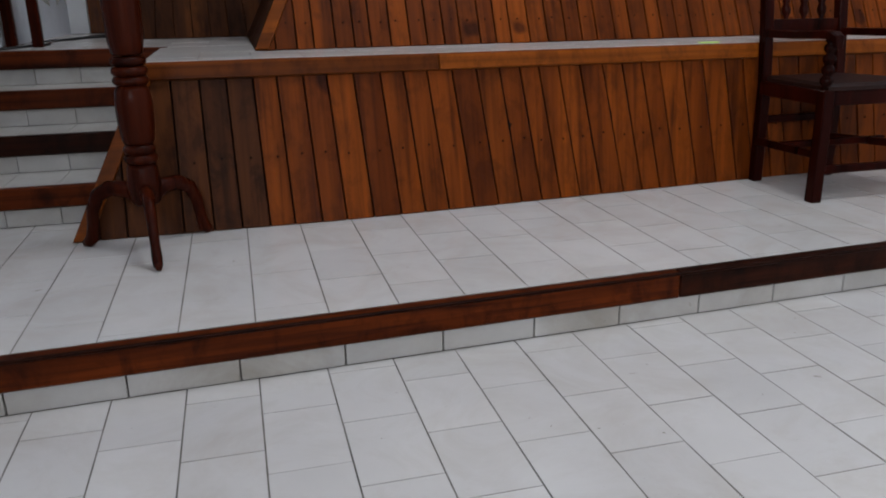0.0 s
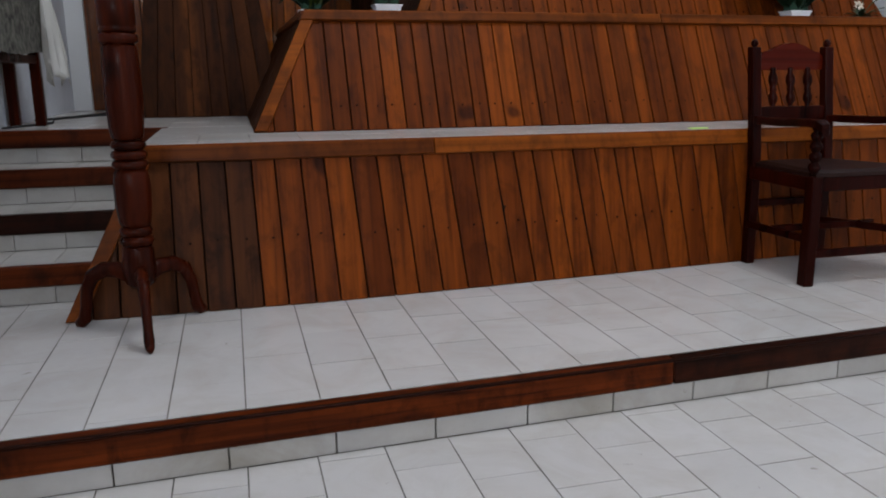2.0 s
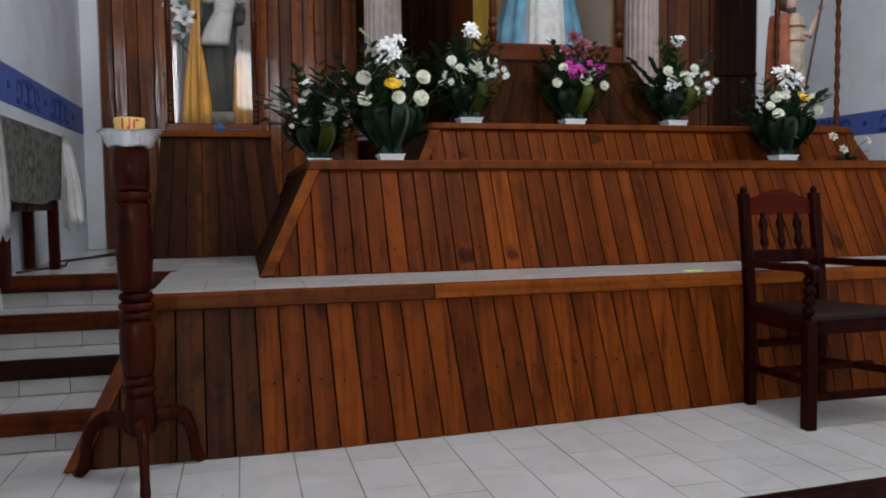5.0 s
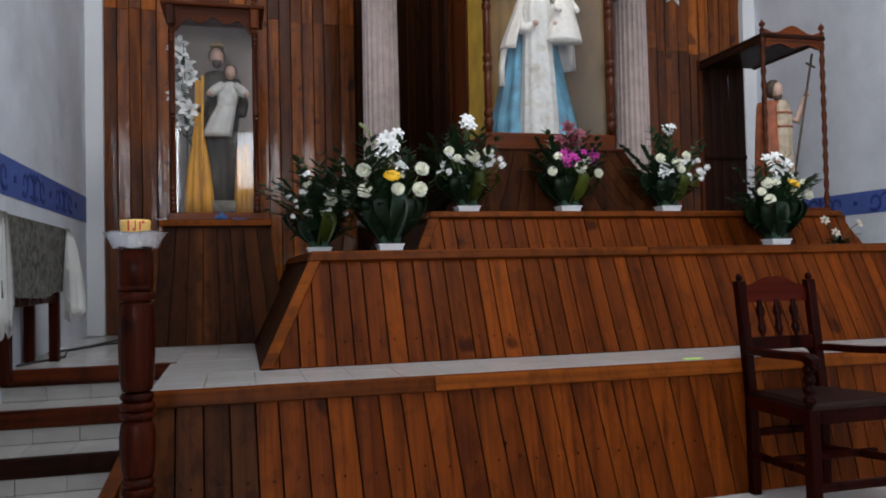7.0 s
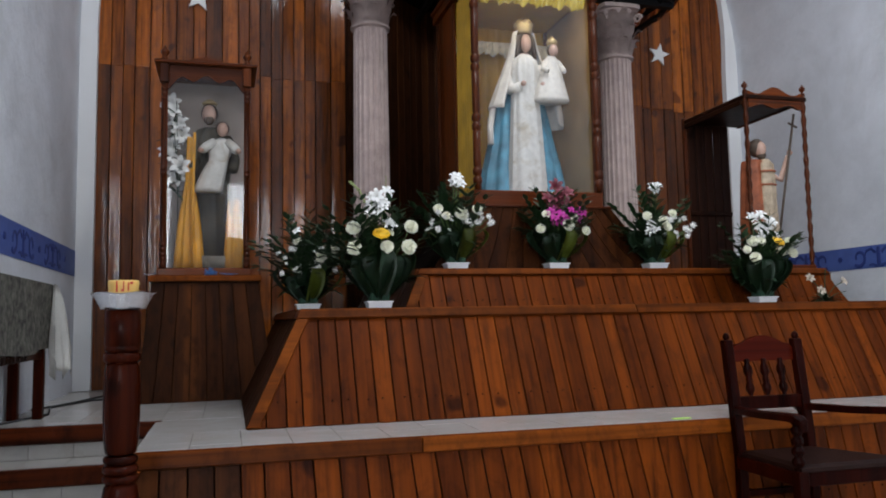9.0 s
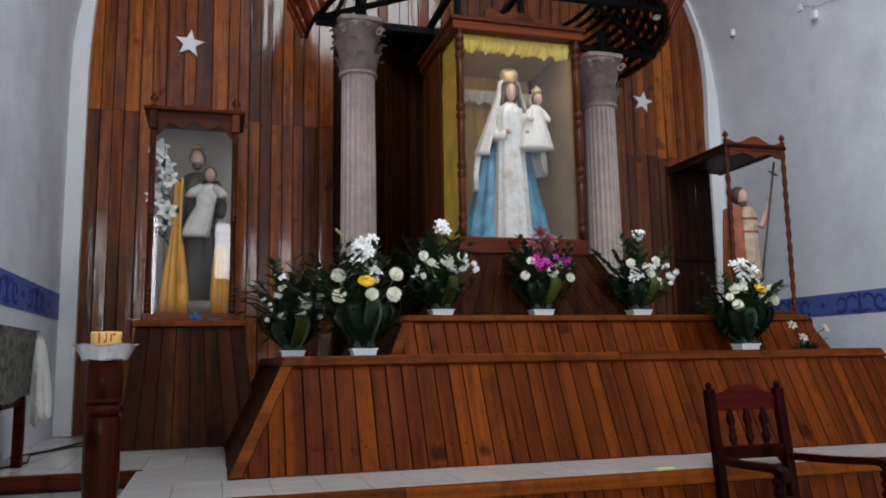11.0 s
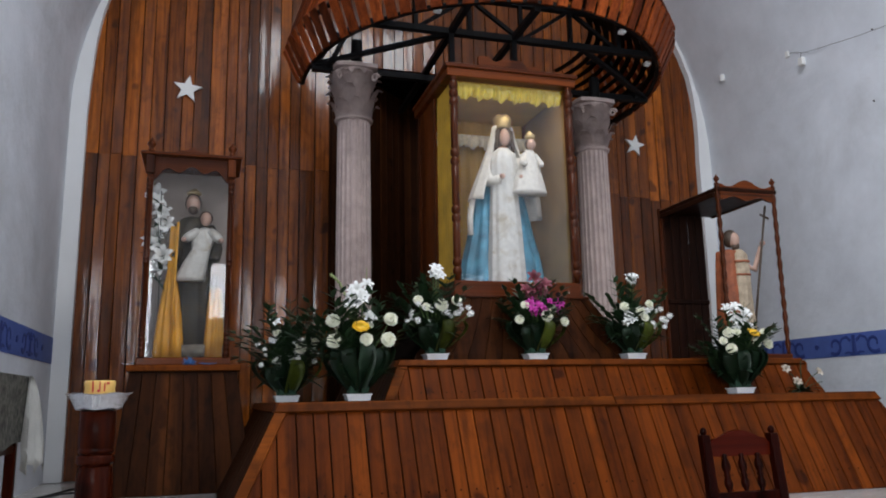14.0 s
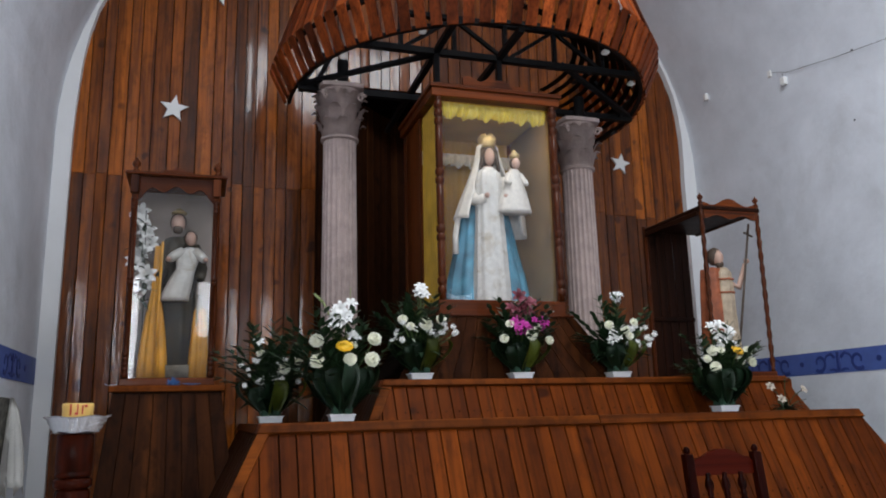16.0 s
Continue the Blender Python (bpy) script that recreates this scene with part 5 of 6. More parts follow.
    add(lambda: lathe(bm, [(0.03, cz + 0.405), (0.04, cz + 0.435), (0.022, cz + 0.45), (0.004, cz + 0.475)], (cx + 0.01, sy - 0.185, 0), 12), 4)
    solid("statue", bm, [ROBE_WHITE, ROBE_BLUE, SKIN, HAIR, GOLD, VEIL], "white and sky-blue robed statue with veil and crown", "statue", smooth=True)


middle_case()


def corner_case():
    """Tall case facing the nave with assumed dark boards behind, open to the wall on its right."""
    x0, x1, y0, y1, zb, zt = 3.57, 4.1, 5.5, 6.3, 1.424, 2.72
    pl = thing("case_plinth", (3.85, 5.9, 1.19), "low boarded plinth under the tall case", "plinth")
    bm = B()
    box(bm, 3.9, 4.13, 5.42, 6.35, 1.192, 1.422)
    part("core", bm, PLANK_SHADED, pl)
    for i in range(3):
        bm = B()
        box(bm, 3.9 + 0.077 * i + 0.001, 3.9 + 0.077 * (i + 1) - 0.001, 5.405, 5.418, 1.192, 1.41, 0.002)
        part("board", bm, PLANK_TIER, pl)
    cs = thing("display_case", (3.83, 5.9, zb), "tall dark wooden case with twisted posts and shaped crest", "display case")
    frame_bar(x0, x1, y0, y1, zb, zb + 0.05, cs, CASE_WOOD_X, "base_board")
    frame_bar(x0, x1, y0, y1, zt - 0.05, zt - 0.02, cs, DARK_PANEL, "roof_board")
    # assumed boards and rail, dark in place of the shaded wall beyond
    for i in range(5):
        xa = x0 + 0.026 + 0.077 * i
        frame_bar(xa + 0.001, xa + 0.076, y1 - 0.024, y1 - 0.008, zb + 0.05, zt - 0.05, cs, DARK_PANEL, "back_board")
    frame_bar(x0 + 0.026, x0 + 0.41, y1 - 0.04, y1 - 0.0245, zb + 0.5, zb + 0.535, cs, DARK_PANEL, "back_rail")
    frame_bar(x0 - 0.004, x0 + 0.02, y0 + 0.045, y1 - 0.035, zt - 0.09, zt - 0.051, cs, DARK_PANEL, "side_top_rail")
    pane(x0 + 0.004, x0 + 0.008, y0 + 0.045, y1 - 0.035, zb + 0.051, zt - 0.091, cs)
    frame_bar(x0 - 0.006, x0 + 0.024, y1 - 0.03, y1, zb, zt, cs, CASE_WOOD, "back_post")
    for px in (x0 + 0.02, x1 - 0.02):
        bm = B()
        n = 60
        rings = []
        for k in range(n + 1):
            f = k / n
            z = zb + 0.05 + (zt - zb - 0.05) * f
            a0 = f * 40
            rings.append([(px + (0.016 + 0.004 * math.cos(2 * (a - a0))) * math.cos(a), y0 + 0.02 + (0.016 + 0.004 * math.cos(2 * (a - a0))) * math.sin(a), z) for a in [2 * math.pi * j / 10 for j in range(10)]])
        loft(bm, rings)
        part("twisted_post", bm, CASE_WOOD, cs, "rope-twisted post", smooth=True)
        finial(px, y0 + 0.02, zt, 0.02, cs)
    bm = B()
    n = 24
    top = []
    low = []
    for i in range(n + 1):
        k = i / n
        e = abs(2 * k - 1)
        top.append((x0 + 0.04 + (x1 - x0 - 0.08) * k, y0 + 0.01, zt - 0.01 + 0.055 * (0.5 + 0.5 * math.cos(math.pi * min(1, e * 1.5))) + 0.02 * (e > 0.75) * (e - 0.75) * 4))
        low.append((x0 + 0.04 + (x1 - x0 - 0.08) * k, y0 + 0.01, zt - 0.1 - 0.015 * math.cos(math.pi * 4 * k)))
    prism(bm, low + top[::-1], (0, 1, 0), 0.022, 0.002)
    part("crest", bm, CASE_WOOD_X, cs, "shaped crest board")
    frame_bar(x1 - 0.022, x1, y0 + 0.04, y1, zt - 0.06, zt - 0.02, cs, CASE_WOOD, "top_side_rail")
    # statue: plain robed form holding a staff
    bm = B()
    sx, sy, sz = 3.785, 5.7, zb + 0.05
    def add(fn, idx):
        bm.faces.ensure_lookup_table()
        k = len(bm.faces)
        fn()
        bm.faces.ensure_lookup_table()
        for f in bm.faces[k:]:
            f.material_index = idx
    def robe(prof, cx, cy, folds, amp, squash, idx):
        add(lambda: loft(bm, [[(cx + 0.82 * r * (1 + amp * math.sin(folds * a)) * math.cos(a), cy + squash * r * (1 + amp * math.sin(folds * a)) * math.sin(a), sz + z) for a in [2 * math.pi * i / 40 for i in range(40)]] for r, z in prof]), idx)
    robe([(0.1, 0), (0.095, 0.2), (0.08, 0.45), (0.08, 0.6), (0.07, 0.74), (0.035, 0.78)], sx + 0.02, sy - 0.08, 7, 0.07, 0.75, 4)
    robe([(0.15, 0.02), (0.145, 0.3), (0.13, 0.55), (0.12, 0.68), (0.11, 0.77), (0.03, 0.79)], sx - 0.03, sy - 0.02, 9, 0.06, 0.72, 1)
    for q in (0.58, 0.68):
        robe([(0.084, q), (0.085, q + 0.014)], sx + 0.02, sy - 0.082, 7, 0.07, 0.75, 1)
    add(lambda: sphere(bm, (sx + 0.01, sy - 0.06, sz + 0.815), 0.034, 1, 0.8, 1.1, 12, 8), 3)
    add(lambda: sphere(bm, (sx + 0.005, sy - 0.055, sz + 0.86), 0.048, 0.85, 0.9, 1.25, 14, 9), 2)
    add(lambda: sphere(bm, (sx - 0.002, sy - 0.022, sz + 0.875), 0.062, 0.95, 0.95, 1.12, 14, 9), 3)
    add(lambda: tube(bm, [(sx + 0.1, sy, sz + 0.7), (sx + 0.18, sy - 0.04, sz + 0.64), (sx + 0.238, sy - 0.06, sz + 0.82)], 0.032, 8, 0.55), 2)
    add(lambda: sphere(bm, (sx + 0.243, sy - 0.075, sz + 0.84), 0.022, u=8, v=6), 2)
    add(lambda: tube(bm, [(sx + 0.06, sy - 0.09, sz + 0.01), (sx + 0.287, sy - 0.09, sz + 1.13)], 0.009, 6), 3)
    add(lambda: tube(bm, [(sx + 0.235, sy - 0.09, sz + 1.06), (sx + 0.308, sy - 0.09, sz + 1.03)], 0.008, 6), 3)
    solid("statue", bm, [ROBE_WHITE, ROBE_RED, SKIN, HAIR, CREAM_ROBE], "red and cream robed statue holding a cross-topped staff", "statue", smooth=True)


corner_case()


def left_case():
    x0, x1, y0, y1, zb, zt = -0.42, 0.17, 6.17, 6.6, 1.45, 2.86
    ped = thing("case_pedestal", (-0.12, 6.4, Z_UP), "boarded wooden pedestal under the narrow glass case", "pedestal")
    bm = B()
    loft(bm, [[(-0.54, 6.13, Z_UP + 0.001), (0.33, 6.13, Z_UP + 0.001), (0.33, 6.9, Z_UP + 0.001), (-0.54, 6.9, Z_UP + 0.001)], [(-0.455, 6.165, 1.41), (0.215, 6.165, 1.41), (0.215, 6.9, 1.41), (-0.455, 6.9, 1.41)]])
    part("core", bm, PLANK_SHADED, ped)
    n = 8
    for i in range(n):
        bm = B()
        a, b = i / n, (i + 1) / n
        xa = lambda k: -0.54 + 0.87 * k
        xb = lambda k: -0.455 + 0.67 * k
        prism(bm, [(xa(a) + 0.002, 6.131, Z_UP + 0.002), (xa(b) - 0.002, 6.131, Z_UP + 0.002), (xb(b) - 0.002, 6.166, 1.4), (xb(a) + 0.002, 6.166, 1.4)], (0, -1, 0.05), 0.014, 0.002)
        part("board", bm, PLANK_GREY_BROWN, ped)
    frame_bar(-0.475, 0.235, 6.12, 6.9, 1.41, 1.45, ped, TRIM_X, "top_board")
    cs = thing("display_case", (-0.12, 6.4, zb), "narrow glazed wooden case with scalloped top and finials", "display case")
    frame_bar(x0, x1, y0, y1, zb, zb + 0.05, cs, CASE_WOOD_X, "base_rail")
    frame_bar(x0 - 0.035, x1 + 0.035, y0 - 0.04, y1, zt, zt + 0.022, cs, CASE_WOOD_X, "cornice", "projecting cornice")
    frame_bar(x0, x1, y1 - 0.015, y1, zb + 0.05, zt, cs, DARK_BACK, "back_panel")
    for px in (x0 + 0.03, x1 - 0.03):
        bm = B()
        prof = [(0.022, 0), (0.022, 0.03)]
        L = zt - 0.16 - zb - 0.05
        for b0 in (0.05, 0.52, 0.94):
            for k in range(4 if b0 != 0.52 else 2):
                z = b0 * L - 0.02 + 0.032 * k
                prof += [(0.012, z), (0.021, z + 0.01), (0.021, z + 0.02), (0.012, z + 0.03)]
            prof += [(0.015, b0 * L + 0.14)] if b0 < 0.9 else []
        prof = sorted(prof, key=lambda q: q[1])
        prof = [q for i, q in enumerate(prof) if q[1] <= L]
        prof += [(0.018, L + 0.002)]
        lathe(bm, prof, (px, y0 - 0.005, zb + 0.05), 12)
        part("turned_post", bm, CASE_WOOD, cs, "slender turned post", smooth=True)
        frame_bar(px - 0.02, px + 0.02, y0 + 0.005, y0 + 0.03, zb + 0.05, zt - 0.0, cs, CASE_WOOD, "stile")
        frame_bar(px - 0.028, px + 0.028, y0 - 0.03, y0 + 0.004, zt - 0.13, zt, cs, CASE_WOOD, "post_block")
        finial(px - 0.0, y0 - 0.005, zt + 0.022, 0.026, cs)
    for px in (x0, x1 - 0.02):
        frame_bar(px, px + 0.02, y1 - 0.04, y1 - 0.015, zb + 0.05, zt, cs, CASE_WOOD, "back_post")
    bm = B()
    n = 60
    a, b = x0 + 0.05, x1 - 0.05
    low = []
    for i in range(n + 1):
        k = i / n
        low.append((a + (b - a) * k, y0 + 0.004, zt - 0.085 - 0.04 * abs(2 * k - 1) ** 3 * 1.6 + 0.022 * math.cos(2 * math.pi * 3 * k + math.pi)))
    prism(bm, low + [(b, y0 + 0.004, zt), (a, y0 + 0.004, zt)], (0, 1, 0), 0.022, 0.002)
    part("scalloped_rail", bm, CASE_WOOD_X, cs, "scalloped top rail")
    bm = B()
    prism(bm, [(-0.25, y0 - 0.01, zt + 0.022), (0.0, y0 - 0.01, zt + 0.022), (-0.03, y0 - 0.01, zt + 0.045), (-0.09, y0 - 0.01, zt + 0.05), (-0.125, y0 - 0.01, zt + 0.072), (-0.16, y0 - 0.01, zt + 0.05), (-0.22, y0 - 0.01, zt + 0.045)], (0, 1, 0), 0.02, 0.003)
    part("crest", bm, CASE_WOOD_X, cs, "low carved crest")
    pane(x0 + 0.05, x1 - 0.05, y0 + 0.014, y0 + 0.018, zb + 0.05, zt - 0.03, cs)
    # statue: plain robed form carrying a small robed form
    bm = B()
    sx, sy, sz = -0.11, 6.42, zb + 0.05
    def add(fn, idx):
        bm.faces.ensure_lookup_table()
        k = len(bm.faces)
        fn()
        bm.faces.ensure_lookup_table()
        for f in bm.faces[k:]:
            f.material_index = idx
    def robe(prof, cx, cy, folds, amp, squash, idx):
        add(lambda: loft(bm, [[(cx + r * (1 + amp * math.sin(folds * a)) * math.cos(a), cy + squash * r * (1 + amp * math.sin(folds * a)) * math.sin(a), sz + z) for a in [2 * math.pi * i / 44 for i in range(44)]] for r, z in prof]), idx)
    robe([(0.14, 0), (0.13, 0.3), (0.13, 0.6), (0.15, 0.8), (0.13, 0.92), (0.08, 0.98), (0.04, 1.0)], sx, sy, 9, 0.07, 0.6, 0)
    robe([(0.088, 0), (0.082, 0.12), (0.066, 0.3), (0.046, 0.46), (0.026, 0.58), (0.016, 0.9)], -0.232, sy - 0.13, 9, 0.16, 0.6, 1)
    robe([(0.062, 0), (0.056, 0.15), (0.044, 0.36), (0.034, 0.46), (0.02, 0.48)], 0.06, sy - 0.13, 7, 0.16, 0.6, 1)
    add(lambda: box(bm, 0.033, 0.073, sy - 0.15, sy - 0.11, sz, sz + 0.565), 6)
    add(lambda: box(bm, -0.2, 0.12, sy - 0.14, sy + 0.06, sz, sz + 0.09), 6)
    add(lambda: sphere(bm, (sx + 0.0, sy - 0.06, sz + 1.08), 0.056, 0.85, 0.95, 1.2, 16, 10), 2)
    add(lambda: sphere(bm, (sx + 0.0, sy - 0.03, sz + 1.095), 0.062, 0.92, 0.9, 1.1, 16, 10), 3)
    add(lambda: sphere(bm, (sx + 0.0, sy - 0.085, sz + 1.035), 0.034, 1.0, 0.8, 1.1, 12, 8), 3)
    add(lambda: lathe(bm, [(0.05, 1.155), (0.052, 1.165), (0.03, 1.18), (0.012, 1.195)], (sx + 0.003, sy - 0.04, sz), 16), 5)
    for q, ex in ((-1, -0.2), (1, 0.06)):
        add(lambda: tube(bm, [(sx + q * 0.11, sy - 0.02, sz + 0.92), (ex, sy - 0.06, sz + 0.76), (ex - 0.01, sy - 0.14, sz + 0.68)], 0.046, 10, 0.75), 0)
    # small white dress, sleeves spread, skirt falling to one side
    add(lambda: loft(bm, [[(o + r * (1 + 0.09 * math.sin(9 * a)) * math.cos(a), sy - 0.15 + 0.55 * r * math.sin(a), sz + z) for a in [2 * math.pi * i / 36 for i in range(36)]] for r, z, o in ((0.09, 0.52, -0.112), (0.088, 0.55, -0.108), (0.075, 0.66, -0.075), (0.06, 0.74, -0.045), (0.075, 0.82, -0.032), (0.055, 0.87, -0.028), (0.02, 0.895, -0.025))]), 4)
    for q in (-1, 1):
        add(lambda: tube(bm, [(-0.03 + q * 0.04, sy - 0.15, sz + 0.86), (-0.035 + q * 0.085, sy - 0.17, sz + 0.83), (-0.036 + q * 0.112, sy - 0.2, sz + 0.8)], 0.038, 10, 0.75), 4)
        add(lambda: sphere(bm, (-0.037 + q * 0.122, sy - 0.215, sz + 0.795), 0.018, u=8, v=6), 2)
    add(lambda: sphere(bm, (-0.02, sy - 0.17, sz + 0.95), 0.042, 0.88, 0.95, 1.15, 14, 9), 2)
    add(lambda: sphere(bm, (-0.02, sy - 0.15, sz + 0.962), 0.048, 0.95, 0.9, 1.05, 14, 9), 3)
    add(lambda: tube(bm, [(-0.215, sy - 0.2, sz + 0.02), (-0.2, sy - 0.18, sz + 0.92)], 0.009, 8), 1)
    solid("statue", bm, [ROBE_BROWN, ROBE_OCHRE, SKIN, HAIR, ROBE_WHITE, GOLD, PLINTH_GREY], "dark robed statue with ochre drapes carrying a small white form", "statue", smooth=True)
    lil = thing("lily_bunch", (-0.32, 6.36, zb + 0.05), "bunch of white artificial lilies inside the narrow case", "flowers")
    rnd = random.Random(12)
    bm = B()
    for k in range(8):
        q = Vector((-0.33 + rnd.uniform(-0.05, 0.08), 6.3 + rnd.uniform(-0.04, 0.06), 2.12 + 0.075 * k))
        tube(bm, [Vector((-0.31, 6.36, zb + 0.05)), Vector((-0.31, 6.34, 2.0)), q], 0.004, 4)
        for j in range(3):
            blade(bm, q - Vector((0, 0, 0.1)), (rnd.uniform(-1, 1), rnd.uniform(-0.6, 0.2), rnd.uniform(-0.2, 0.6)), 0.11, 0.03, 0.8, 4)
    part("stem", bm, LEAF, lil)
    rnd = random.Random(12)
    for k in range(8):
        q = Vector((-0.33 + rnd.uniform(-0.05, 0.08), 6.3 + rnd.uniform(-0.04, 0.06), 2.12 + 0.075 * k))
        part_of("lily", LILY, Matrix.Translation(q) @ pose(0, 0, 0, 70 + 20 * math.sin(k * 2), 25 * math.cos(k * 3), 0) @ Matrix.Scale(1.35, 4), lil)
    bm = B()
    rnd = random.Random(2)
    for k in range(60):
        a, b = rnd.uniform(0, 6.28), rnd.uniform(0, 1.5)
        d = Vector((math.cos(a) * math.cos(b), math.sin(a) * math.cos(b), math.sin(b)))
        tube(bm, [Vector((-0.09, 6.14, 1.453)), Vector((-0.09, 6.14, 1.453)) + d * rnd.uniform(0.03, 0.055)], 0.006, 4, 0.4)
    solid("tinsel_flower", bm, SPONGE, "small blue tinsel flower on the pedestal's edge", "ornament")
    bm = B()
    for k in range(30):
        a = rnd.uniform(0, 6.28)
        d = Vector((1.6 * math.cos(a), 0.6 * math.sin(a), 0.25))
        tube(bm, [Vector((0.03, 6.14, 1.452)), Vector((0.03, 6.14, 1.452)) + d * rnd.uniform(0.02, 0.04)], 0.004, 4, 0.4)
    solid("tinsel_flower", bm, SPONGE, "flat blue tinsel bow lying on the pedestal", "ornament")


left_case()


# ---- stars on the panelling ----
def star(x, z, r, tilt, label):
    bm = B()
    y = Y_WOOD - 0.027
    pts = [(x + (r if i % 2 == 0 else r * 0.4) * math.sin(tilt + math.pi * i / 5), y, z + (r if i % 2 == 0 else r * 0.4) * math.cos(tilt + math.pi * i / 5)) for i in range(10)]
    prism(bm, pts, (0, -1, 0), 0.02, 0.003)
    return solid("star", bm, STAR, label, "star", "stars on the panelling")


star(-0.225, 3.87, 0.125, 0.12, "white five-pointed star on the boarded wall")
star(4.1, 3.69, 0.115, 0.2, "white five-pointed star on the boarded wall")
star(0.115, 5.02, 0.125, 0.3, "white five-pointed star high on the boarded wall")


# ---- slatted canopy on steel trusses ----
def canopy(cx, cy, R, z):
    cp = thing("canopy", (cx, cy, z), "half-round canopy of reddish wooden slats on black steel trusses", "canopy")
    prof = [(R, z), (R + 0.12, z + 0.26), (R - 0.04, z + 0.78)]
    n = 50
    rnd = random.Random(6)
    for i in range(n):
        a = math.pi - 0.05 + (math.pi + 0.4) * (i + 0.5) / n
        w = (math.pi + 0.4) * R / n * 0.72
        d = Vector((math.cos(a), math.sin(a), 0))
        t = Vector((-d.y, d.x, 0)) * w / 2
        for (r0, z0), (r1, z1) in ((prof[0], prof[1]), (prof[1], prof[2])):
            j = rnd.uniform(-0.006, 0.006)
            bm = B()
            c0 = Vector((cx, cy, z0)) + d * (r0 + j)
            c1 = Vector((cx, cy, z1)) + d * (r1 + j)
            o = d * 0.014
            loft(bm, [[c0 - t, c0 + t, c0 + t + o, c0 - t + o], [c1 - t, c1 + t, c1 + t + o, c1 - t + o]])
            part("slat", bm, SLAT, cp)
    def bar(pts, r=0.022, name="steel_bar"):
        bm = B()
        tube(bm, pts, r, 4)
        part(name, bm, BLACK_STEEL, cp)
    for r, zz in ((R - 0.02, z + 0.02), (R + 0.08, z + 0.26), (R - 0.07, z + 0.7)):
        bar([(cx + r * math.cos(a), cy + r * math.sin(a), zz) for a in [math.pi - 0.05 + (math.pi + 0.4) * k / 36 for k in range(37)]], 0.019, "hoop")
    ya = cy - 0.3
    xa, xb = cx - math.sqrt(R * R - 0.09) + 0.02, cx + math.sqrt(R * R - 0.09) - 0.02
    # lower cross beam at the wall side and the main truss under the front
    bar([(xa, ya, z - 0.02), (xb, ya, z - 0.02)], 0.035, "cross_beam")
    yt = cy - 0.95
    ht = math.sqrt(R * R - 0.95 ** 2)
    bar([(cx - ht, yt, z + 0.03), (cx + ht, yt, z + 0.03)], 0.032, "truss_chord")
    bar([(cx - ht * 0.7, yt, z + 0.32), (cx + ht * 0.7, yt, z + 0.32)], 0.027, "truss_chord")
    xs = [cx - ht * 0.7 + ht * 1.4 * k / 4 for k in range(5)]
    for k, x in enumerate(xs):
        bar([(x, yt, z + 0.03), (x, yt, z + 0.32)], 0.022, "truss_post")
        if k < 4:
            bar([(x, yt, z + 0.03 + 0.29 * (k % 2)), (xs[k + 1], yt, z + 0.32 - 0.29 * (k % 2))], 0.019, "truss_brace")
    for x in (cx - 0.535, cx - 0.06):
        bar([(x, cy - R + 0.1, z + 0.03), (x, Y_WOOD - 0.02, z + 0.03)], 0.030, "tie_beam")
        bar([(x, yt, z + 0.05), (x, yt - 0.0, z - 0.28)], 0.027, "hanger")
    for s in (-1, 1):
        bar([(cx + s * (R - 0.05), ya, z), (cx + s * 0.45, yt, z + 0.05)], 0.024, "truss_brace")
        if s > 0:
            bar([(cx + s * (R - 0.02), cy, z + 0.02), (cx + s * (R - 0.02), Y_WOOD - 0.02, z + 0.02)], 0.027, "side_beam")
        bar([(cx + s * (R - 0.05), ya, z - 0.02), (cx + s * (R - 0.28), cy - 0.1, z + 0.4)], 0.024, "truss_brace")
        bar([(cx + s * (R - 0.17), ya - 0.05, z - 0.02), (cx + s * (R - 0.35), cy - 0.2, z + 0.4)], 0.024, "truss_brace")
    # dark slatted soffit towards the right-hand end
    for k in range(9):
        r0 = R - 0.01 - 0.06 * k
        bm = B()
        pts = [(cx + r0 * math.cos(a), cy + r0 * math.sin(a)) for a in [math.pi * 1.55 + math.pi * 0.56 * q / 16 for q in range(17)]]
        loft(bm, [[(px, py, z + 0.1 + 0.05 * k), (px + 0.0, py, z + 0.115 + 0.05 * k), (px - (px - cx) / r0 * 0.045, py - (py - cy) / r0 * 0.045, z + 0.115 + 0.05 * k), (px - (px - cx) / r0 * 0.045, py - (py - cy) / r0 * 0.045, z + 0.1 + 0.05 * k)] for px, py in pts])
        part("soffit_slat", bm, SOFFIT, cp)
    for a, dz in ((1.33, 0.03), (1.66, 0.03), (1.8, 0.03)):
        bm = B()
        x, y = cx + (R - 0.09) * math.cos(math.pi * a), cy + (R - 0.09) * math.sin(math.pi * a)
        box(bm, x - 0.025, x + 0.025, y - 0.022, y + 0.022, z - 0.01 + dz, z + 0.02 + dz, 0.006)
        part("lamp", bm, PLASTIC, cp, "small white spotlight")
    # the hoop is oval: stretch the pieces about its middle
    for ob in cp.children:
        for v in ob.data.vertices:
            v.co.x = cx + (v.co.x - cx) * 1.04
            v.co.z += 0.035 * max(0.0, cy - v.co.y)
            v.co.y = min(Y_WOOD - 0.03, cy + (v.co.y - cy) * 1.09)
    return cp


canopy(2.22, 6.9, 1.48, 3.8)

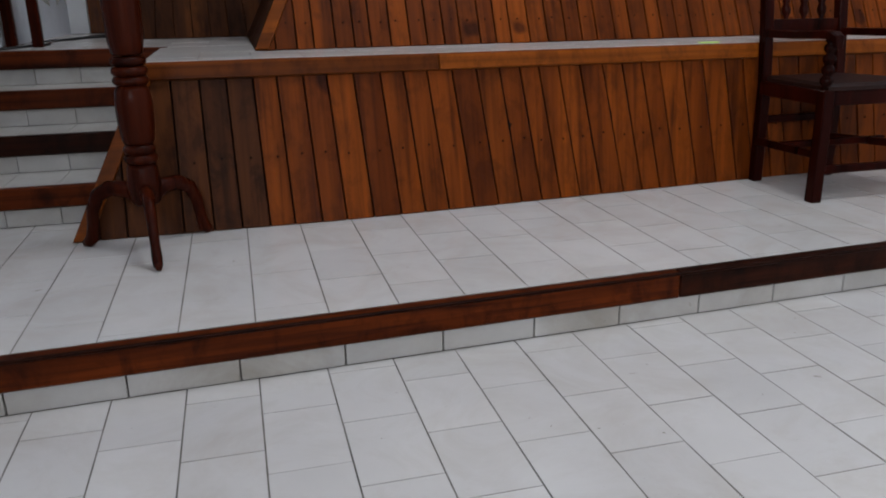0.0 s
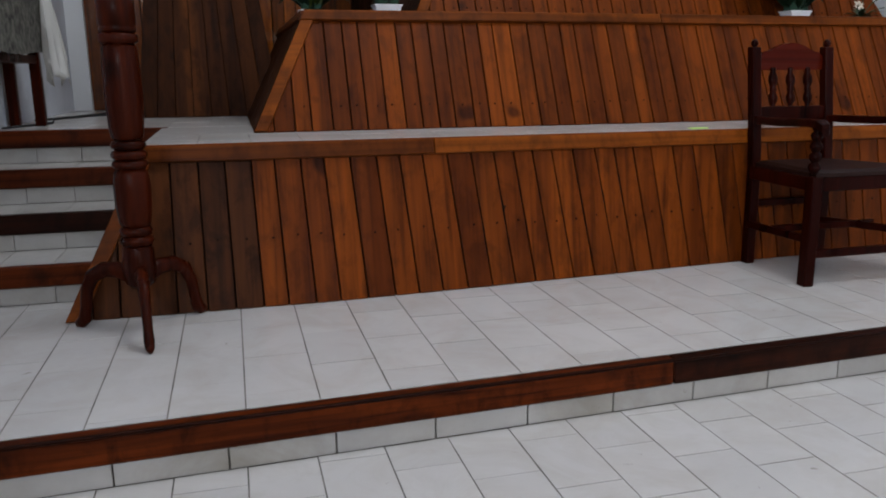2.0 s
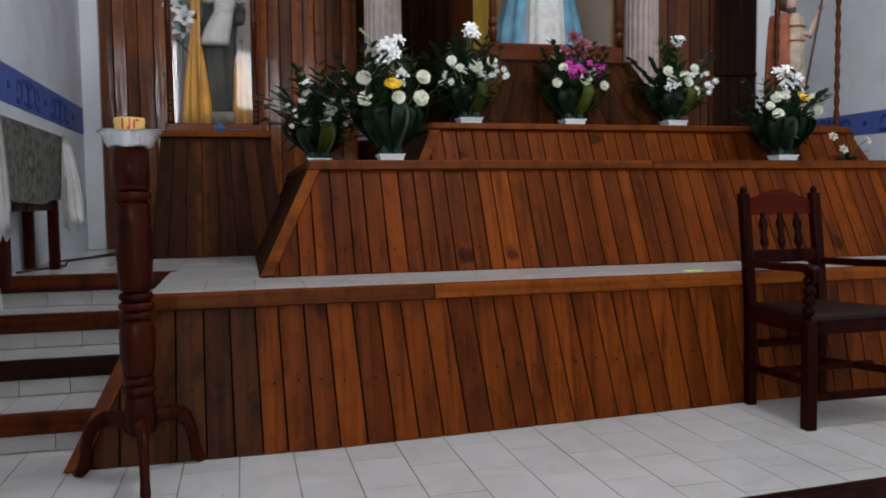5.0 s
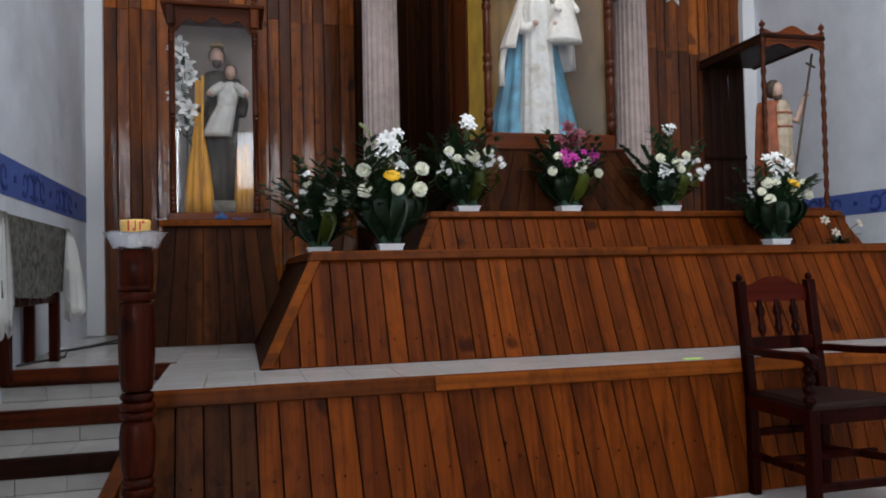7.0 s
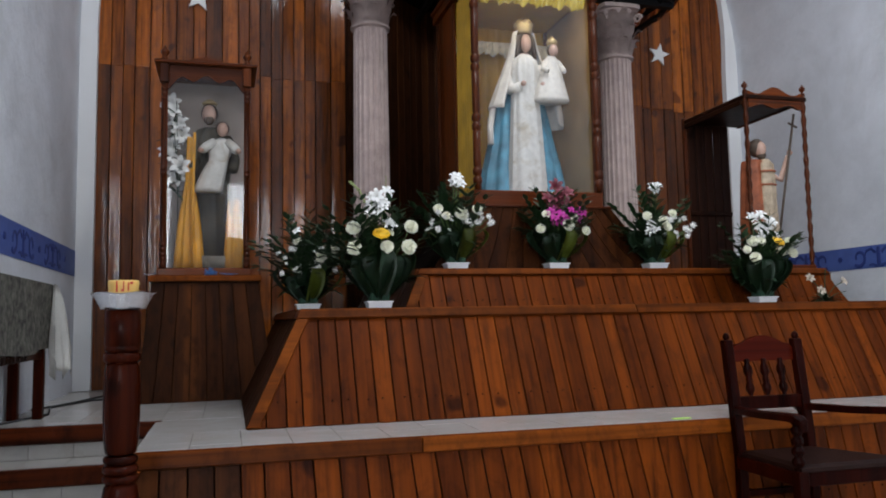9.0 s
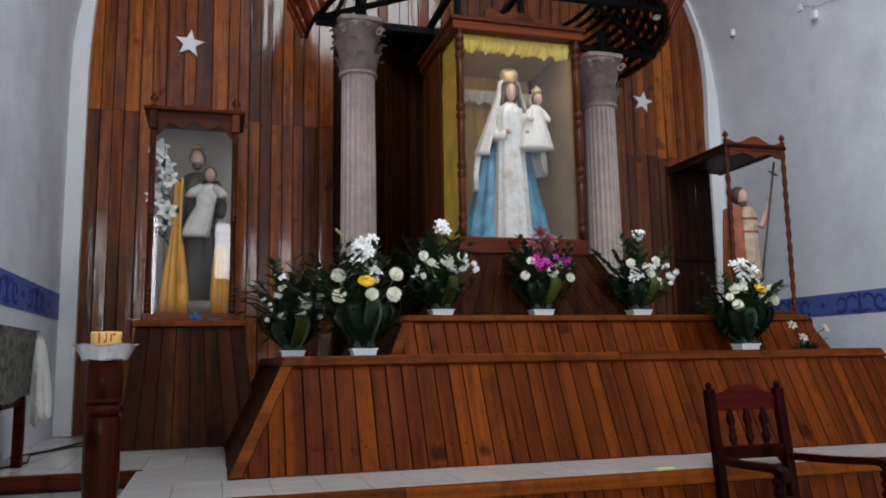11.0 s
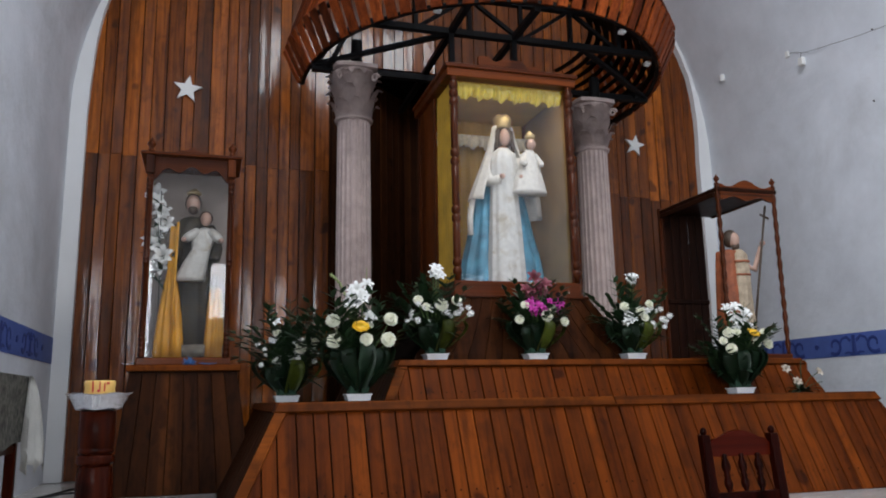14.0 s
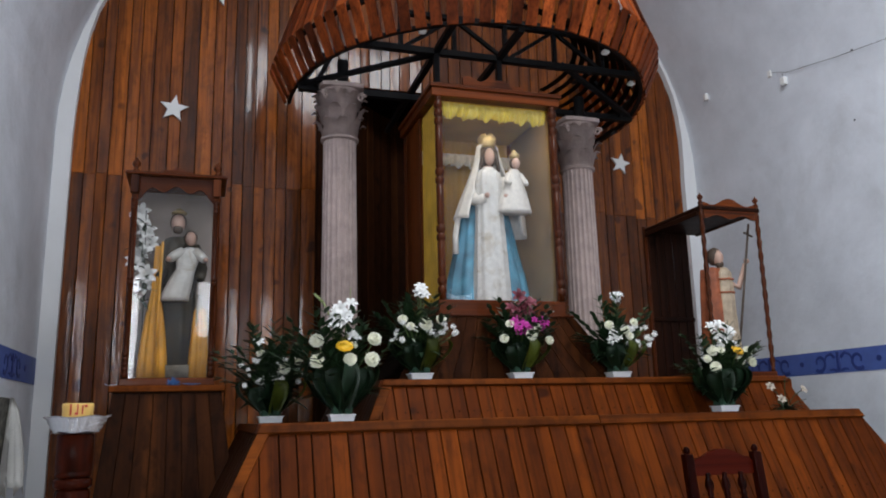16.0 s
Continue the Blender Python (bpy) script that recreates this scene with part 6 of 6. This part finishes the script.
# ---- small things on the walls and steps ----
sk = thing("wall_socket", (4.9, 6.1, 4.16), "white socket with a hanging junction box and thin cable", "socket")
bm = B()
box(bm, 4.875, 4.915, 6.085, 6.135, 4.13, 4.19, 0.006)
part("plate", bm, PLASTIC, sk)
bm = B()
box(bm, 4.87, 4.91, 5.93, 5.985, 3.99, 4.06, 0.006)
part("junction_box", bm, PLASTIC, sk)
bm = B()
tube(bm, [(4.88, 6.09, 4.16), (4.885, 5.99, 4.125), (4.89, 5.92, 4.09), (4.898, 5.36, 3.98), (4.902, 4.89, 3.905), (4.905, 4.4, 3.84)], 0.0018, 6)
part("cable", bm, CABLE, sk)
bm = B()
tube(bm, [(4.885, 5.95, 4.1), (4.88, 5.957, 4.05)], 0.002, 6)
part("drop_cable", bm, CABLE, sk)
bm = B()
lathe(bm, [(0.024, 0), (0.026, 0.05), (0.02, 0.065), (0.01, 0.07)], (4.84, 6.97, 4.255), 12)
solid("wall_fitting", bm, PLASTIC, "small white round fitting on the plastered wall", "fitting")
for y, z in ((5.945, 4.195), (5.31, 3.42), (5.2, 3.96)):
    bm = B()
    sphere(bm, (4.935 if z < 3.6 else 4.89, y, z), 0.011 if z > 4 else 0.008, u=8, v=6)
    solid("nail", bm, BLACK_STEEL, "dark nail stub in the plastered wall", "nail")
# folded note on the pedestal beside the narrow case
bm = B()
loft(bm, [[(x, y, 1.4505 + h), (x, y + 0.06, 1.4505 + h), (x, y + 0.06, 1.4525 + h), (x, y, 1.4525 + h)] for x, y, h in ((-0.5, 6.135, 0.012), (-0.47, 6.13, 0.001), (-0.43, 6.14, 0.008))])
solid("paper_note", bm, PLASTIC, "folded white paper on the pedestal's edge", "paper")
def arrangement(x, y, z, h, spread, seed, label, blooms, leaves, deep=False, fern=26, tall=0):
    rnd = random.Random(seed)
    spread *= 0.86
    fa = thing("flower_arrangement", (x, y, z), label, "flower arrangement", "flower arrangements on the altar")
    bm = B()
    loft(bm, [[(x - w, y - w * 0.8, z + q), (x + w, y - w * 0.8, z + q), (x + w, y + w * 0.8, z + q), (x - w, y + w * 0.8, z + q)] for w, q in ((0.06, 0.001), (0.066, 0.03), (0.072, 0.032), (0.072, 0.038), (0.06, 0.036))])
    part("pot", bm, POT, fa, "white plastic pot")
    bm = B()
    box(bm, x - 0.055, x + 0.055, y - 0.045, y + 0.045, z + 0.035, z + 0.12, 0.01)
    part("foam", bm, FOAM, fa, "dark green flower foam")
    base = Vector((x, y, z + 0.11))
    for az, hh, ww, oo, mt in leaves:
        bm = B()
        broad_leaf(bm, (x, y, z + 0.04), az, hh * 0.88, ww * 0.92, oo * 0.84, 0.03)
        part("broad_leaf", bm, mt, fa, "upright folded broad leaf", smooth=True)
    bm = B()
    for i in range(int(fern * 0.75)):
        a = rnd.uniform(0, 2 * math.pi)
        el = rnd.uniform(0.62, 1.42)
        d = Vector((math.cos(a) * math.cos(el), math.sin(a) * math.cos(el) * 0.7, math.sin(el)))
        L = rnd.uniform(0.55, 0.92) * (spread * 1.0 * math.cos(el) + h * 0.9 * math.sin(el))
        # a fern-like frond: a rib with paired leaflets
        p = base.copy()
        seg = 9
        dd = d.copy()
        for k in range(seg):
            dd = (dd + Vector((0, 0, -0.05 * (1.4 - el)))).normalized()
            q = p + dd * L / seg
            s = dd.cross(Vector((0, 0, 1)))
            s = s.normalized() if s.length > 0.05 else Vector((1, 0, 0))
            if k > 1:
                for sg in (-1, 1):
                    blade(bm, p, dd * 0.75 + s * sg * rnd.uniform(0.5, 1.0) + Vector((0, 0, rnd.uniform(-0.2, 0.3))), rnd.uniform(0.07, 0.115) * (1.25 - 0.6 * k / seg), 0.034, 0.4, 3)
            tube(bm, [p, q], 0.0018, 3)
            p = q
    tagged(part("foliage", bm, LEAF, fa, "dark green ferny foliage"), kind="stuff")
    bm = B()
    for i in range(170):
        a, el = rnd.uniform(0, 2 * math.pi), rnd.uniform(-0.1, 1.4)
        d = Vector((math.cos(a) * math.cos(el), math.sin(a) * math.cos(el) * 0.8, math.sin(el)))
        q = base + Vector((d.x * spread * 0.5, 0.03 + d.y * spread * 0.4, 0.07 + d.z * h * 0.36)) * rnd.uniform(0.5, 1.0)
        blade(bm, q, d + Vector((rnd.uniform(-0.5, 0.5), rnd.uniform(-0.5, 0.5), rnd.uniform(-0.2, 0.5))), rnd.uniform(0.06, 0.12), rnd.uniform(0.025, 0.042), 0.6, 4)
    tagged(part("leaf_heart", bm, LEAF, fa), kind="stuff")
    bm = B()
    for i in range(20):
        a = rnd.uniform(0, 2 * math.pi)
        el = rnd.uniform(0.35, 1.2)
        d = Vector((math.cos(a) * math.cos(el), math.sin(a) * math.cos(el) * 0.8, math.sin(el)))
        blade(bm, base + d * 0.03, d, rnd.uniform(0.5, 0.9) * spread * 1.1, rnd.uniform(0.03, 0.05), rnd.uniform(0.5, 1.3))
    tagged(part("leaf_spray", bm, LEAF_DEEP, fa), kind="stuff")
    stems = B()
    for me, nm, px, py, pz, sc, tip in blooms:
        p = Vector((x + px, y + py, z + pz))
        d = (p - base).normalized()
        face = (Vector((px * 1.2, -0.55 + py, 0.35 + tip))).normalized()
        m = Matrix.Translation(p) @ face.to_track_quat("Z", "Y").to_matrix().to_4x4() @ Matrix.Scale(sc, 4) @ Matrix.Rotation(rnd.uniform(0, 6), 4, "Z")
        part_of(nm, me, m, fa)
        tube(stems, [base, base + d * (p - base).length * 0.5 + Vector((0, 0.01, 0)), p], 0.0028, 4)
    tagged(part("stem", stems, STEM, fa), kind="stuff")
    if tall:
        bm = B()
        pts = [base + Vector((-0.03, 0, 0.2)), base + Vector((-0.05, 0, 0.42)), base + Vector((-0.1, 0, 0.54)), base + Vector((-0.16, -0.01, 0.58))]
        tube(bm, pts, 0.005, 6, 0.4)
        for k in range(9):
            q = pts[1] + (pts[3] - pts[1]) * k / 9 + Vector((0, 0, 0.03 * math.sin(k / 9 * 3.14)))
            sphere(bm, q, 0.008, 0.8, 0.8, 1.4, 6, 4)
        tube(bm, [base + Vector((0.03, 0, 0.2)), base + Vector((0.05, 0, 0.62))], 0.005, 6, 0.3)
        part("gladiolus_tip", bm, SPIKE, fa, "pale green unopened flower spike")
    return fa


def scatter(me, nm, n, x0, x1, z0, z1, seed, s0=0.8, s1=1.2, y=-0.1):
    r = random.Random(seed)
    return [(me, nm, r.uniform(x0, x1), y + r.uniform(-0.03, 0.04), r.uniform(z0, z1), r.uniform(s0, s1), r.uniform(-0.2, 0.3)) for _ in range(n)]


FR = -math.pi / 2
SHOW = "arrangement of white chrysanthemums, lilies and a yellow gerbera"
big = [(MUM, "chrysanthemum", -0.15, -0.1, 0.42, 1.05, 0), (MUM, "chrysanthemum", 0.16, -0.1, 0.43, 1.05, 0), (MUM, "chrysanthemum", -0.15, -0.13, 0.31, 1.05, -0.2), (MUM, "chrysanthemum", 0.02, -0.14, 0.32, 0.95, -0.2), (MUM, "chrysanthemum", 0.14, -0.13, 0.32, 1.1, -0.2), (GERB, "gerbera", -0.01, -0.16, 0.39, 1.0, 0.45), (MUM, "chrysanthemum", 0.05, -0.08, 0.4, 0.6, 0)]
big += scatter(LILY, "lily", 15, -0.06, 0.05, 0.44, 0.63, 31, 0.55, 0.85, -0.06)
leaves_big = [(FR + 0.55, 0.3, 0.12, 0.16, LEAF_DEEP), (FR - 0.5, 0.3, 0.12, 0.16, LEAF_DEEP), (FR + 1.6, 0.34, 0.12, 0.2, LEAF), (FR - 1.5, 0.34, 0.12, 0.2, LEAF), (FR + 0.15, 0.33, 0.105, 0.16, LEAF_DEEP), (FR + 1.0, 0.3, 0.1, 0.17, LEAF_DEEP), (FR - 0.9, 0.3, 0.1, 0.17, LEAF_DEEP), (0.2, 0.28, 0.1, 0.18, LEAF_DEEP), (math.pi - 0.2, 0.28, 0.1, 0.18, LEAF_DEEP)]
arrangement(0.81, 4.99, 1.198, 0.64, 0.34, 41, SHOW, big, leaves_big, fern=48, tall=1)
right = [(MUM, "chrysanthemum", -0.13, -0.1, 0.37, 0.95, 0), (MUM, "chrysanthemum", -0.13, -0.12, 0.27, 0.95, -0.2), (MUM, "chrysanthemum", 0.13, -0.1, 0.37, 0.85, 0), (MUM, "chrysanthemum", 0.06, -0.12, 0.31, 0.75, -0.1), (MUM, "chrysanthemum", 0.15, -0.1, 0.3, 0.95, 0), (MUM, "chrysanthemum", -0.17, -0.1, 0.32, 0.7, 0), (GERB, "gerbera", 0.02, -0.15, 0.37, 0.85, 0.45), (MUM, "chrysanthemum", -0.07, -0.1, 0.37, 0.8, 0)]
right += scatter(LILY, "lily", 15, -0.07, 0.06, 0.4, 0.58, 32, 0.55, 0.85, -0.06)
leaves_r = [(FR + 0.7, 0.28, 0.09, 0.15, LEAF_DEEP), (FR - 0.4, 0.28, 0.09, 0.15, LEAF_DEEP), (FR + 1.6, 0.3, 0.11, 0.19, LEAF), (FR - 1.5, 0.3, 0.11, 0.19, LEAF), (FR + 0.3, 0.3, 0.09, 0.12, LEAF_DEEP), (FR + 1.1, 0.28, 0.1, 0.17, LEAF_DEEP), (FR - 0.9, 0.28, 0.1, 0.17, LEAF_DEEP), (0.3, 0.26, 0.1, 0.17, LEAF_DEEP), (math.pi, 0.26, 0.1, 0.18, LEAF_DEEP)]
arrangement(3.24, 4.99, 1.198, 0.52, 0.26, 42, SHOW, right, leaves_r, fern=42)
striped = [(FR + 0.3, 0.25, 0.105, 0.14, LEAF_BROAD), (FR + 1.45, 0.25, 0.075, 0.2, LEAF_BROAD), (FR - 1.3, 0.25, 0.08, 0.2, LEAF_DEEP), (FR - 0.45, 0.23, 0.1, 0.1, LEAF_DEEP), (FR + 0.9, 0.2, 0.1, 0.1, LEAF_DEEP), (FR - 0.7, 0.2, 0.09, 0.15, LEAF_DEEP), (0.9, 0.24, 0.09, 0.15, LEAF_DEEP), (2.4, 0.24, 0.09, 0.15, LEAF_DEEP)]
left = [(MUM, "chrysanthemum", -0.07, -0.1, 0.39, 0.75, 0), (MUM, "chrysanthemum", 0.06, -0.13, 0.3, 0.95, -0.1), (MUM, "chrysanthemum", 0.14, -0.08, 0.35, 0.85, 0), (LILY, "lily", -0.08, -0.08, 0.45, 0.7, 0.3)]
left += scatter(SMALL, "small_bloom", 26, -0.2, 0.19, 0.2, 0.36, 33, 0.9, 1.5)
arrangement(0.47, 5.4, 1.198, 0.62, 0.3, 43, "arrangement of small white blooms with striped broad leaves", left, striped, fern=42)
third = [(MUM, "chrysanthemum", 0.01, -0.12, 0.32, 1.05, -0.1), (MUM, "chrysanthemum", -0.13, -0.1, 0.35, 0.8, 0), (MUM, "chrysanthemum", -0.08, -0.1, 0.31, 0.7, 0), (MUM, "chrysanthemum", 0.11, -0.1, 0.35, 0.9, 0)]
third += scatter(LILY, "lily", 4, -0.03, 0.03, 0.5, 0.56, 34, 0.7, 0.9, -0.05) + scatter(SMALL, "small_bloom", 24, -0.2, 0.2, 0.22, 0.34, 35, 0.9, 1.5)
arrangement(1.345, 5.32, 1.43, 0.52, 0.28, 44, "arrangement of white chrysanthemums with upright striped leaves", third, striped, fern=42)
fourth = [(MUM, "chrysanthemum", -0.14, -0.1, 0.24, 0.8, -0.1), (MUM, "chrysanthemum", 0.03, -0.13, 0.26, 1.0, -0.1), (MUM, "chrysanthemum", 0.16, -0.1, 0.23, 0.8, -0.1), (MUM, "chrysanthemum", -0.1, -0.1, 0.33, 0.75, 0), (MUM, "chrysanthemum", 0.08, -0.11, 0.31, 0.75, 0)]
fourth += scatter(ORCH, "orchid", 12, -0.1, 0.13, 0.28, 0.36, 36, 0.8, 1.1, -0.11) + scatter(DUSK, "red_lily", 7, -0.08, 0.1, 0.38, 0.52, 37, 0.7, 1.0, -0.06)
arrangement(2.0, 5.32, 1.43, 0.5, 0.26, 45, "arrangement of magenta orchids, dusky lilies and white chrysanthemums", fourth, striped, fern=42)
fifth = [(MUM, "chrysanthemum", -0.1, -0.1, 0.33, 0.85, 0), (MUM, "chrysanthemum", 0.0, -0.12, 0.3, 0.85, 0), (MUM, "chrysanthemum", 0.08, -0.1, 0.35, 0.75, 0), (MUM, "chrysanthemum", 0.03, -0.12, 0.26, 0.75, -0.1)]
fifth += scatter(LILY, "lily", 4, -0.03, 0.04, 0.5, 0.55, 38, 0.6, 0.85, -0.05) + scatter(LILY, "lily", 4, -0.1, -0.02, 0.22, 0.3, 39, 0.6, 0.8) + scatter(SMALL, "small_bloom", 14, 0.04, 0.22, 0.2, 0.34, 40, 1.0, 1.7)
arrangement(2.69, 5.32, 1.43, 0.52, 0.28, 46, "arrangement of white chrysanthemums and lilies with striped leaves", fifth, striped, fern=24)

# loose lily spray at the end of the middle tier
sp = thing("lily_spray", (3.7, 4.98, 1.2), "wilting spray of cream lilies with green stems", "flowers")
bm = B()
rnd = random.Random(9)
b0 = Vector((3.7, 4.99, 1.205))
heads = [(-0.13, -0.03, 0.14), (0.13, -0.02, 0.12), (-0.07, -0.05, 0.06), (0.02, 0.0, 0.2), (0.17, 0.0, 0.06)]
for hx, hy, hz in heads:
    tube(bm, [b0, b0 + Vector((hx * 0.5, hy * 0.5, hz * 0.7)), b0 + Vector((hx, hy, hz))], 0.003, 4)
for k in range(46):
    a = rnd.uniform(0, 6.28)
    blade(bm, b0, (math.cos(a), 0.5 * math.sin(a), rnd.uniform(0.2, 0.9)), rnd.uniform(0.08, 0.17), 0.02, 1.0, 4)
tagged(part("stem", bm, LEAF, sp), kind="stuff")
for hx, hy, hz in heads[:3]:
    part_of("lily", LILY_CREAM, Matrix.Translation(b0 + Vector((hx, hy, hz))) @ pose(0, 0, 0, 60, 200 * hx, 0) @ Matrix.Scale(0.62, 4), sp)

# label left on the upper floor's edge
bm = B()
box(bm, 2.07, 2.16, 4.15, 4.18, Z_UP + 0.001, Z_UP + 0.004)
solid("paper_strip", bm, LIME, "lime green paper strip on the tiled edge", "paper")
